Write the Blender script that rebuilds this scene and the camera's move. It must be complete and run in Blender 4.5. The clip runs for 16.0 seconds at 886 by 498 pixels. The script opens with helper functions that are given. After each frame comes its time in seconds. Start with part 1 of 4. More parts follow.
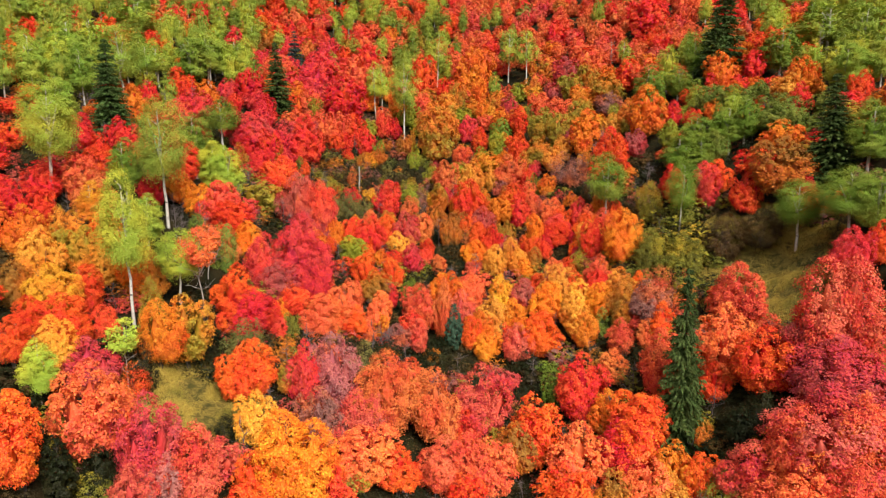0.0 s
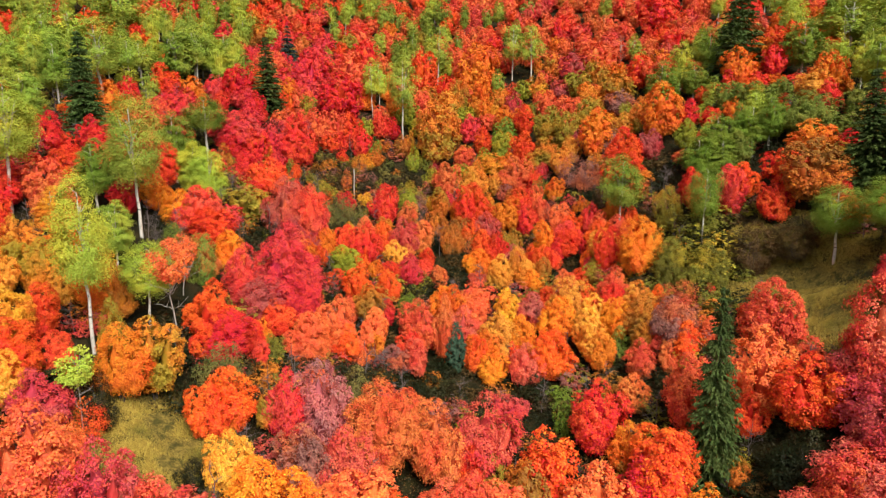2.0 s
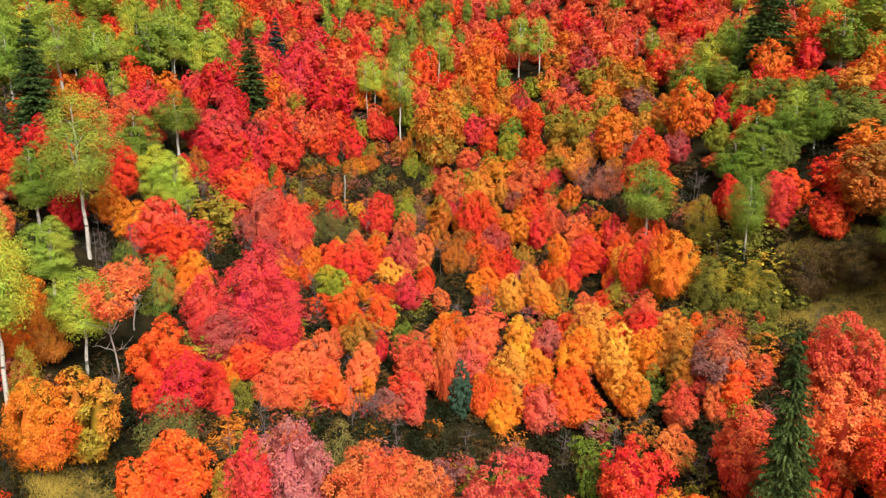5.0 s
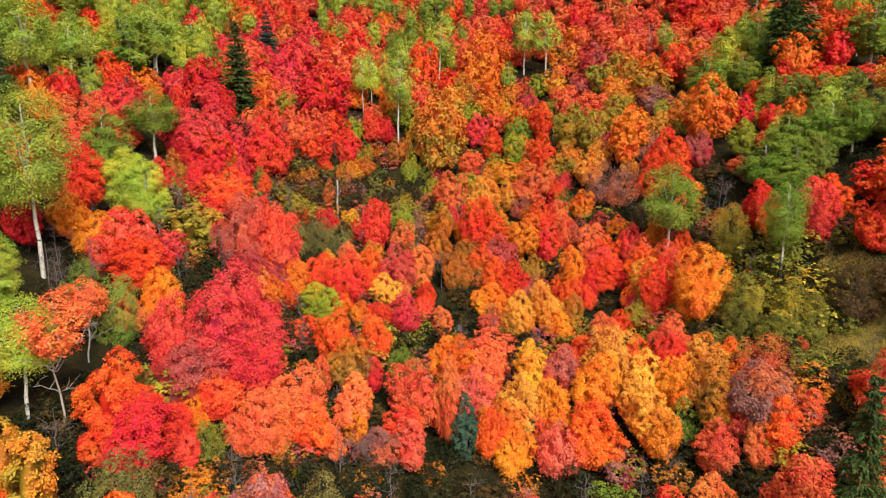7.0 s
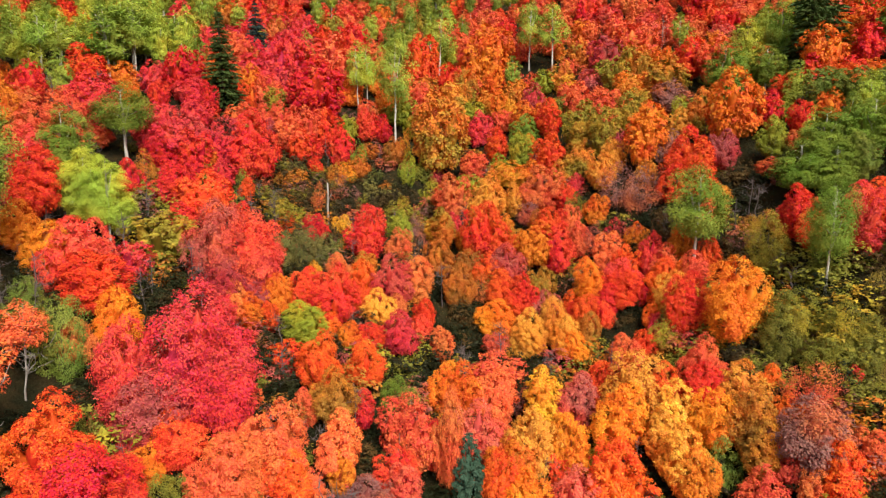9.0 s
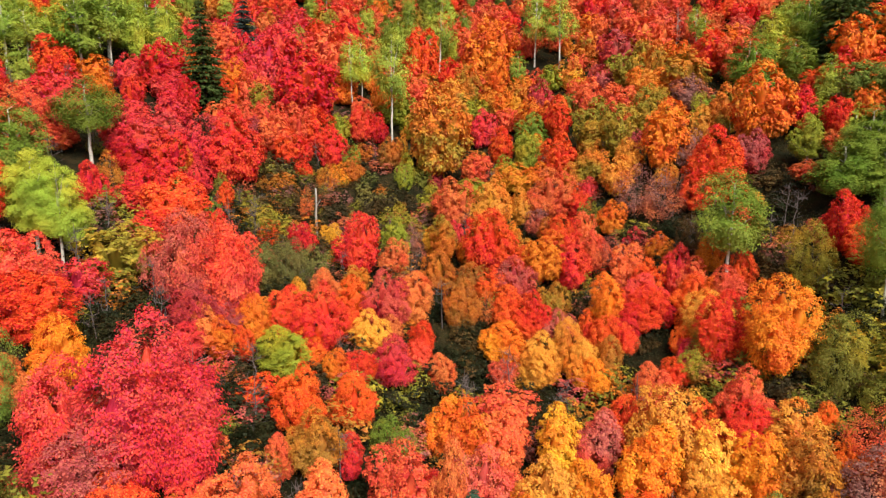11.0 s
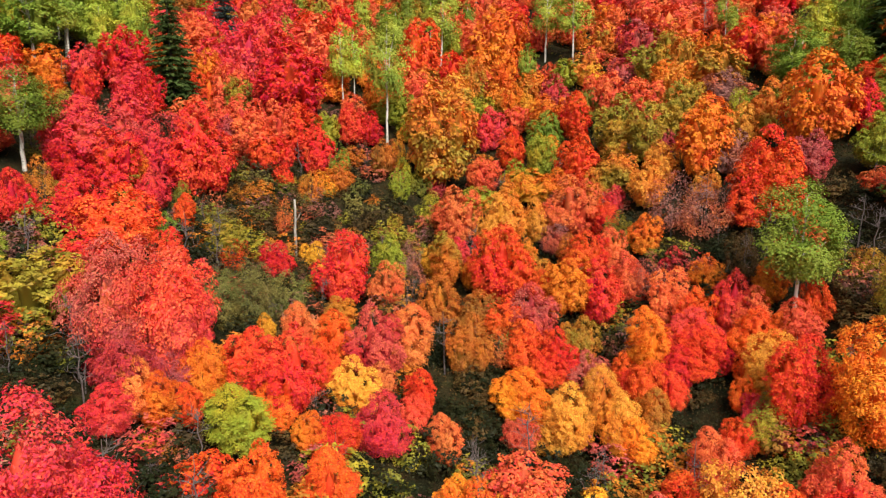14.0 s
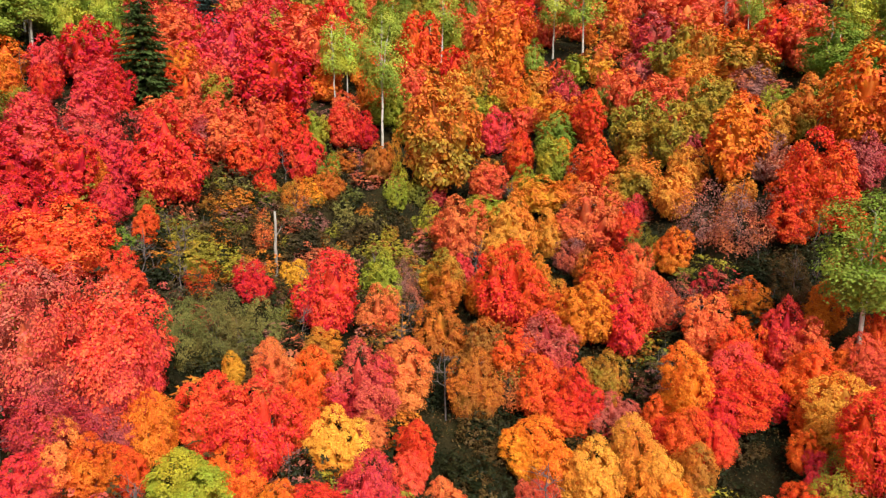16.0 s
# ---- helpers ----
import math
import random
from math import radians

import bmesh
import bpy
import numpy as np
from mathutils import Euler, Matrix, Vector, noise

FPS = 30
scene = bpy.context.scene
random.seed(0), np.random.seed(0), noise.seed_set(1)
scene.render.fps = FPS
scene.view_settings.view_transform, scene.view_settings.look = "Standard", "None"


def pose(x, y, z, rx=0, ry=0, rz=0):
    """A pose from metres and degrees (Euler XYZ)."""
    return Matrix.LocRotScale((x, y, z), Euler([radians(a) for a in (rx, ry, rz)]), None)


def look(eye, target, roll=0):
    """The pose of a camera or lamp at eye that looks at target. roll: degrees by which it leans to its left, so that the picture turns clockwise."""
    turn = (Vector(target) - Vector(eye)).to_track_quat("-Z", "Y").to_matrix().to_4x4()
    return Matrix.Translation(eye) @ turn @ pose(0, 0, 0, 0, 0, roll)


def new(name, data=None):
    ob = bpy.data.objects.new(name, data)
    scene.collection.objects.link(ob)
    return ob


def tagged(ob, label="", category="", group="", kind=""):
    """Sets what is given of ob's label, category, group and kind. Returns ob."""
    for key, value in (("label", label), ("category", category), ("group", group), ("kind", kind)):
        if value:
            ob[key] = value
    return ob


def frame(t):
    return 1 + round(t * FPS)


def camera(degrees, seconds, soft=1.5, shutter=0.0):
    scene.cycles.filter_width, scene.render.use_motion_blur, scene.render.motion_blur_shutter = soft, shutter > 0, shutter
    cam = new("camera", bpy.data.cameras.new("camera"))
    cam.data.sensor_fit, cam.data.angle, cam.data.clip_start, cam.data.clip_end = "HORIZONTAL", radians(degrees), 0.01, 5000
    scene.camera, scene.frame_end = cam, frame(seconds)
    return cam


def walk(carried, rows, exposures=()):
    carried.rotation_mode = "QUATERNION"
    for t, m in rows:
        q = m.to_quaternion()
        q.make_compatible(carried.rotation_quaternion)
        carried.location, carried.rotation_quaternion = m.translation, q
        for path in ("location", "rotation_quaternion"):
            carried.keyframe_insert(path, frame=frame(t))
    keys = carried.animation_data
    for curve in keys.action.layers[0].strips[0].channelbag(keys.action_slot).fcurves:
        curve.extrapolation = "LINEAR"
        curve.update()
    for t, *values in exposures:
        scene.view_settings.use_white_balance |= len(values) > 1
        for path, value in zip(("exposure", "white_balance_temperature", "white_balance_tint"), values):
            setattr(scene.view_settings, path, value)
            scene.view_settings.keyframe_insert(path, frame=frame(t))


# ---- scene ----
# ---- camera ----
cam = camera(65.0, 16.0, soft=1.25)
METRES, EYE, TILT, LEAN, TURN = 24.0, 24.0, -9.87, 0.0, 0.0
ROWS = [
    (0.0, 0.0, 0.0, 0.0, 0.0, 0.0, -0.0),
    (0.5, -0.0011, 0.0302, 0.0099, 0.01, 0.0, -0.02),
    (1.0, -0.0017, 0.0604, 0.0193, 0.03, 0.01, -0.02),
    (1.5, -0.002, 0.0903, 0.0288, 0.04, 0.0, -0.03),
    (2.0, -0.0026, 0.1202, 0.0388, 0.03, -0.01, -0.04),
    (2.5, -0.003, 0.1502, 0.0483, 0.04, 0.0, -0.04),
    (3.0, -0.0039, 0.1803, 0.0583, 0.04, 0.01, -0.04),
    (3.5, -0.0041, 0.2104, 0.0687, 0.07, 0.02, -0.05),
    (4.0, -0.0049, 0.2403, 0.0797, 0.08, -0.01, -0.06),
    (6.5, -0.009, 0.3906, 0.1338, 0.14, -0.03, -0.06),
    (7.0, -0.0098, 0.4205, 0.1433, 0.17, -0.03, -0.05),
    (7.5, -0.0112, 0.4506, 0.1514, 0.16, -0.01, -0.05),
    (8.0, -0.0115, 0.4806, 0.1597, 0.17, -0.01, -0.06),
    (8.5, -0.0111, 0.5106, 0.167, 0.2, 0.0, -0.06),
    (9.0, -0.0106, 0.5405, 0.1753, 0.22, 0.0, -0.06),
    (11.5, -0.0113, 0.6886, 0.2195, 0.29, 0.06, -0.1),
    (12.0, -0.0125, 0.7178, 0.2283, 0.32, 0.08, -0.11),
    (12.5, -0.0134, 0.7469, 0.2376, 0.34, 0.11, -0.11),
    (13.0, -0.0142, 0.7763, 0.2474, 0.34, 0.13, -0.12),
    (13.5, -0.015, 0.8053, 0.257, 0.35, 0.16, -0.13),
    (14.0, -0.0159, 0.8344, 0.2667, 0.38, 0.19, -0.12),
    (14.5, -0.0167, 0.8633, 0.277, 0.39, 0.2, -0.13),
    (15.0, -0.017, 0.8924, 0.2875, 0.4, 0.21, -0.14),
    (15.5, -0.0179, 0.9218, 0.2986, 0.4, 0.24, -0.12),
    (16.0, -0.0178, 0.9503, 0.309, 0.41, 0.22, -0.15),
]
walk(cam, [(t, pose(0, 0, EYE, TILT, LEAN, TURN) @ pose(METRES * x, METRES * 1.87 * y, METRES * z, 90 + pitch * 0.535, roll, yaw * 0.535)) for t, x, y, z, yaw, pitch, roll in ROWS],
     exposures=[(0.0, 0.15), (16.0, 0.15)])

# ---- light: a bright, thinly overcast day ----
SUN_HEIGHT, SUN_TURN = 47.0, 156.0
world = bpy.data.worlds.new("sky")
scene.world = world
world.use_nodes = True
wn, wl = world.node_tree.nodes, world.node_tree.links
sky = wn.new("ShaderNodeTexSky")
sky.sky_type = "NISHITA"
sky.sun_disc = False
sky.sun_elevation = radians(SUN_HEIGHT)
sky.sun_rotation = radians(SUN_TURN)
sky.dust_density = 4.0
sky.ozone_density = 0.6
wn["Background"].inputs["Strength"].default_value = 0.10
veil = wn.new("ShaderNodeHueSaturation")  # thin cloud takes most of the blue out of the sky
veil.inputs["Saturation"].default_value = 0.3
wl.new(sky.outputs["Color"], veil.inputs["Color"])
wl.new(veil.outputs["Color"], wn["Background"].inputs["Color"])
sun = new("sun", bpy.data.lights.new("sun", "SUN"))
sun.data.energy = 3.9
sun.data.angle = radians(34)
sun.data.color = (1.0, 0.945, 0.82)
az, el = radians(SUN_TURN), radians(SUN_HEIGHT)
sun.matrix_world = look((math.sin(az) * math.cos(el) * 300, math.cos(az) * math.cos(el) * 300, math.sin(el) * 300), (0, 0, 0))


# ---- the lie of the land: a steep gully that climbs away ----
def land(x, y):
    u = x - 6.23 + 0.092 * (y - 60)
    s = 50 * np.tanh((np.sqrt(u * u + 67) - 8.2) / 50)
    f = 1 / (1 + np.exp((y - 66) / 14))
    k = np.where(u < 0, 0.296 + 0.302 * f, 0.267 + 0.70 * f)
    rise = 0.394 * (y - 60)
    rise = np.where(y > 320, 0.394 * 260 + 0.12 * (y - 320), rise)
    dent = 2.2 * np.exp(-((x - 27) ** 2 + (y - 57) ** 2) / 50)
    dent = dent + 1.7 * np.exp(-(((x + 8.5) / 8) ** 2 + ((y - 81.5) / 6) ** 2))
    lumps = 0.35 * np.sin(x * 0.61 + 1.3) * np.sin(y * 0.47) + 0.2 * np.sin(x * 1.3 + y * 0.9)
    return 10.62 - 4.3 + rise + k * s - dent + lumps


# ---- materials ----
def nodes(name):
    m = bpy.data.materials.new(name)
    m.use_nodes = True
    return m, m.node_tree.nodes, m.node_tree.links, m.node_tree.nodes["Principled BSDF"]


def mixer(n, l, a, b, fac, blend="MIX"):
    mx = n.new("ShaderNodeMix")
    mx.data_type, mx.blend_type = "RGBA", blend
    for socket, value in ((mx.inputs[0], fac), (mx.inputs[6], a), (mx.inputs[7], b)):
        if isinstance(value, bpy.types.NodeSocket):
            l.new(value, socket)
        else:
            socket.default_value = value if not isinstance(value, tuple) else (*value, 1.0)
    return mx.outputs[2]


def ramp(n, l, fac, low, high, a=0.0, b=1.0):
    r = n.new("ShaderNodeMapRange")
    r.inputs[1].default_value, r.inputs[2].default_value = low, high
    r.inputs[3].default_value, r.inputs[4].default_value = a, b
    l.new(fac, r.inputs[0])
    return r.outputs[0]


def leaf_material(name, main, second, share=0.5, sheen=0.18):
    """Leaves: two colours in patches through a crown, each leaf and each tree a little different."""
    m, n, l, p = nodes(name)
    info = n.new("ShaderNodeObjectInfo")
    geo = n.new("ShaderNodeNewGeometry")
    patch = n.new("ShaderNodeTexNoise")
    patch.inputs["Scale"].default_value = 0.42
    patch.inputs["Detail"].default_value = 4.0
    l.new(geo.outputs["Position"], patch.inputs["Vector"])
    fac = ramp(n, l, patch.outputs[0], 0.49 - 0.26 * (share - 0.3), 0.66 - 0.26 * (share - 0.3))
    base = mixer(n, l, main, second, fac)
    hsv = n.new("ShaderNodeHueSaturation")
    l.new(base, hsv.inputs["Color"])
    isl = geo.outputs["Random Per Island"]
    val = n.new("ShaderNodeMath")
    val.operation = "MULTIPLY"
    l.new(ramp(n, l, isl, 0, 1, 0.78, 1.22), val.inputs[0])
    l.new(ramp(n, l, info.outputs["Random"], 0, 1, 0.85, 1.12), val.inputs[1])
    l.new(val.outputs[0], hsv.inputs["Value"])
    hue = n.new("ShaderNodeMath")
    hue.operation = "ADD"
    l.new(ramp(n, l, isl, 0, 1, -0.012, 0.014), hue.inputs[0])
    l.new(ramp(n, l, info.outputs["Random"], 0, 1, 0.492, 0.508), hue.inputs[1])
    l.new(hue.outputs[0], hsv.inputs["Hue"])
    l.new(hsv.outputs[0], p.inputs["Base Color"])
    p.inputs["Roughness"].default_value = 0.55
    p.inputs["Specular IOR Level"].default_value = sheen
    glow = n.new("ShaderNodeBsdfTranslucent")
    l.new(hsv.outputs[0], glow.inputs["Color"])
    both = n.new("ShaderNodeMixShader")
    both.inputs[0].default_value = 0.08
    l.new(p.outputs[0], both.inputs[1])
    l.new(glow.outputs[0], both.inputs[2])
    l.new(both.outputs[0], n["Material Output"].inputs["Surface"])
    return m


LEAF = {
    "cr": leaf_material("crimson_leaves", (0.72, 0.022, 0.016), (0.86, 0.050, 0.024)),
    "sc": leaf_material("scarlet_leaves", (0.90, 0.046, 0.028), (0.90, 0.100, 0.034)),
    "rs": leaf_material("rose_red_leaves", (0.86, 0.044, 0.042), (0.84, 0.085, 0.065)),
    "ro": leaf_material("red_orange_leaves", (0.90, 0.135, 0.022), (0.88, 0.070, 0.022)),
    "co": leaf_material("coral_leaves", (0.90, 0.145, 0.058), (0.90, 0.20, 0.055)),
    "or": leaf_material("orange_leaves", (0.88, 0.28, 0.024), (0.88, 0.165, 0.020)),
    "so": leaf_material("salmon_orange_leaves", (0.84, 0.24, 0.062), (0.84, 0.14, 0.045)),
    "am": leaf_material("amber_leaves", (0.90, 0.42, 0.055), (0.88, 0.28, 0.032), 0.45),
    "ye": leaf_material("yellow_leaves", (0.88, 0.45, 0.035), (0.90, 0.26, 0.03), 0.4),
    "yo": leaf_material("yellow_and_orange_leaves", (0.80, 0.24, 0.03), (0.40, 0.28, 0.03)),
    "sa": leaf_material("salmon_pink_leaves", (0.80, 0.15, 0.085), (0.74, 0.06, 0.04)),
    "pk": leaf_material("dusty_pink_leaves", (0.76, 0.072, 0.060), (0.72, 0.13, 0.10), 0.45),
    "mp": leaf_material("faded_pink_leaves", (0.62, 0.16, 0.15), (0.42, 0.16, 0.15)),
    "mc": leaf_material("dull_crimson_leaves", (0.64, 0.055, 0.048), (0.52, 0.11, 0.095)),
    "mv": leaf_material("mauve_brown_leaves", (0.30, 0.12, 0.105), (0.60, 0.13, 0.06), 0.4),
    "ru": leaf_material("rust_leaves", (0.66, 0.19, 0.024), (0.38, 0.17, 0.03)),
    "ol": leaf_material("olive_leaves", (0.36, 0.30, 0.035), (0.58, 0.32, 0.03), 0.4),
    "wi": leaf_material("grey_green_leaves", (0.165, 0.165, 0.042), (0.26, 0.205, 0.054)),
    # near-black green: the shade between the trees is put into this leaf colour
    "dg": leaf_material("shade_dark_green_leaves", (0.016, 0.021, 0.006), (0.034, 0.032, 0.010), 0.45),
    "gr": leaf_material("green_leaves", (0.18, 0.24, 0.035), (0.27, 0.29, 0.045)),
    "ag": leaf_material("aspen_green_leaves", (0.30, 0.41, 0.052), (0.47, 0.49, 0.060)),
    "ay": leaf_material("aspen_yellow_green_leaves", (0.42, 0.53, 0.060), (0.62, 0.58, 0.06), 0.45),
    "yg": leaf_material("yellow_green_leaves", (0.34, 0.38, 0.035), (0.52, 0.40, 0.03), 0.4),
    "ga": leaf_material("mid_green_leaves", (0.19, 0.28, 0.030), (0.28, 0.34, 0.042)),
    "yb": leaf_material("yellow_olive_leaves", (0.22, 0.21, 0.03), (0.44, 0.33, 0.03), 0.4),
    "bb": leaf_material("brown_brush", (0.12, 0.066, 0.020), (0.052, 0.038, 0.017)),
    "ju": leaf_material("blue_green_needles", (0.035, 0.075, 0.04), (0.05, 0.10, 0.06)),
    "fi": leaf_material("fir_needles", (0.064, 0.104, 0.026), (0.100, 0.145, 0.036), sheen=0.12),
    "bf": leaf_material("blue_fir_needles", (0.045, 0.08, 0.07), (0.07, 0.11, 0.09), sheen=0.2),
}


def bark_material(name, main, mark, scale, low, high):
    m, n, l, p = nodes(name)
    place = n.new("ShaderNodeTexCoord")
    stretch = n.new("ShaderNodeMapping")
    stretch.inputs["Scale"].default_value = scale
    l.new(place.outputs["Object"], stretch.inputs["Vector"])
    tex = n.new("ShaderNodeTexNoise")
    tex.inputs["Scale"].default_value = 1.0
    tex.inputs["Detail"].default_value = 4.0
    l.new(stretch.outputs[0], tex.inputs["Vector"])
    l.new(mixer(n, l, main, mark, ramp(n, l, tex.outputs[0], low, high)), p.inputs["Base Color"])
    p.inputs["Roughness"].default_value = 0.9
    bump = n.new("ShaderNodeBump")
    bump.inputs["Strength"].default_value = 0.5
    bump.inputs["Distance"].default_value = 0.03
    l.new(tex.outputs[0], bump.inputs["Height"])
    l.new(bump.outputs[0], p.inputs["Normal"])
    return m


BARK = {
    "maple": bark_material("maple_bark", (0.11, 0.088, 0.072), (0.045, 0.036, 0.03), (60, 60, 14), 0.4, 0.65),
    "aspen": bark_material("aspen_bark", (0.64, 0.60, 0.53), (0.07, 0.06, 0.05), (30, 30, 42), 0.57, 0.64),
    "fir": bark_material("fir_bark", (0.11, 0.085, 0.065), (0.05, 0.04, 0.03), (60, 60, 14), 0.4, 0.65),
    "twig": bark_material("grey_twigs", (0.19, 0.15, 0.145), (0.10, 0.075, 0.07), (60, 60, 14), 0.4, 0.65),
    "dead": bark_material("bleached_wood", (0.40, 0.36, 0.32), (0.18, 0.155, 0.13), (25, 25, 8), 0.5, 0.7),
}


def ground_material():
    m, n, l, p = nodes("hillside_ground")
    place = n.new("ShaderNodeTexCoord")

    def noise_at(scale, detail):
        t = n.new("ShaderNodeTexNoise")
        t.inputs["Scale"].default_value, t.inputs["Detail"].default_value = scale, detail
        l.new(place.outputs["Object"], t.inputs["Vector"])
        return t.outputs[0]
    big, mid, fine = noise_at(0.09, 3), noise_at(0.7, 5), noise_at(7.0, 6)
    # soil colours lowered nearly to black to hold the shade of the wood
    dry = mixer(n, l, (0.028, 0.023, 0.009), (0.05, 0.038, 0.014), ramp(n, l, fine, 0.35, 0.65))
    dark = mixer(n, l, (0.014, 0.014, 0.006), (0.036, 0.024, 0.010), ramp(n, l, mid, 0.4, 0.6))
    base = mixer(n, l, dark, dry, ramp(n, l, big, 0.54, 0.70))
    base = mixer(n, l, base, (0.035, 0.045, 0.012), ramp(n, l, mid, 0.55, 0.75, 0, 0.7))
    straw = mixer(n, l, (0.085, 0.066, 0.018), (0.24, 0.175, 0.040), ramp(n, l, fine, 0.36, 0.62))
    straw = mixer(n, l, straw, (0.055, 0.052, 0.014), ramp(n, l, noise_at(1.6, 4), 0.50, 0.64, 0, 0.85))
    for centre, radius in (((-15.0, 39.8, 7.5), 5.2), ((26.4, 57.5, 12.7), 6.0), ((25.8, 51.0, 11.0), 4.6)):
        gap = n.new("ShaderNodeVectorMath")
        gap.operation = "DISTANCE"
        gap.inputs[1].default_value = centre
        l.new(place.outputs["Object"], gap.inputs[0])
        edge = n.new("ShaderNodeMath")
        edge.operation = "MULTIPLY_ADD"
        edge.inputs[1].default_value, edge.inputs[2].default_value = 4.0, -2.0
        l.new(mid, edge.inputs[0])
        total = n.new("ShaderNodeMath")
        l.new(gap.outputs["Value"], total.inputs[0])
        l.new(edge.outputs[0], total.inputs[1])
        base = mixer(n, l, base, straw, ramp(n, l, total.outputs[0], radius, radius * 0.75))
    l.new(base, p.inputs["Base Color"])
    p.inputs["Roughness"].default_value = 1.0
    p.inputs["Specular IOR Level"].default_value = 0.1
    bump = n.new("ShaderNodeBump")
    bump.inputs["Distance"].default_value = 0.12
    l.new(fine, bump.inputs["Height"])
    l.new(bump.outputs[0], p.inputs["Normal"])
    return m


# ---- mesh tools ----
def mesh_of(name, verts, faces, material, smooth=False):
    me = bpy.data.meshes.new(name)
    if isinstance(faces, np.ndarray) and faces.shape[1] == 3:
        me.vertices.add(len(verts))
        me.vertices.foreach_set("co", np.asarray(verts, np.float32).ravel())
        me.loops.add(faces.size)
        me.loops.foreach_set("vertex_index", faces.astype(np.int32).ravel())
        me.polygons.add(len(faces))
        me.polygons.foreach_set("loop_start", np.arange(0, faces.size, 3, dtype=np.int32))
        me.update(calc_edges=True)
    else:
        me.from_pydata(verts, [], faces)
    me.materials.append(material)
    if smooth:
        me.polygons.foreach_set("use_smooth", [True] * len(me.polygons))
    me.update()
    return me


def unit(v):
    return v / np.maximum(np.linalg.norm(v, axis=-1, keepdims=True), 1e-6)


def leaf_cards(rng, at, facing, size, long=1.0):
    """A small pointed leaf at each place, turned about its facing at random."""
    count = len(at)
    side = unit(np.cross(facing, rng.normal(size=(count, 3))))
    along = np.cross(facing, side)
    s = (size * rng.uniform(0.65, 1.35, count))[:, None]
    v = np.stack([at + along * s * long, at - along * s * long * 0.7 + side * s * 0.6, at - along * s * long * 0.7 - side * s * 0.6], 1).reshape(-1, 3)
    return v, np.arange(3 * count).reshape(-1, 3)


def tubes(paths, sides=5):
    """Tapered round stems along paths of (point, radius)."""
    verts, faces = [], []
    for path in paths:
        first = len(verts)
        for k, (p, r) in enumerate(path):
            p = Vector(p)
            q, o = Vector(path[min(k + 1, len(path) - 1)][0]), Vector(path[max(k - 1, 0)][0])
            d = (q - o).normalized() if (q - o).length > 1e-5 else Vector((0, 0, 1))
            a = d.orthogonal().normalized()
            b = d.cross(a)
            for j in range(sides):
                w = 2 * math.pi * j / sides
                verts.append(tuple(p + (a * math.cos(w) + b * math.sin(w)) * r))
        for k in range(len(path) - 1):
            for j in range(sides):
                a0, a1 = first + k * sides + j, first + k * sides + (j + 1) % sides
                faces.append((a0, a1, a1 + sides, a0 + sides))
        faces.append(tuple(first + (len(path) - 1) * sides + j for j in range(sides)))
    return verts, faces


def bent(rng, start, end, r0, r1, steps=4, wobble=0.08):
    start, end = np.array(start, float), np.array(end, float)
    span = np.linalg.norm(end - start)
    out = []
    for k in range(steps + 1):
        f = k / steps
        p = start + (end - start) * f
        if 0 < k:
            p = p + rng.normal(size=3) * wobble * span * min(f, 1 - f + 0.15)
        out.append((tuple(p), r0 + (r1 - r0) * f))
    return out


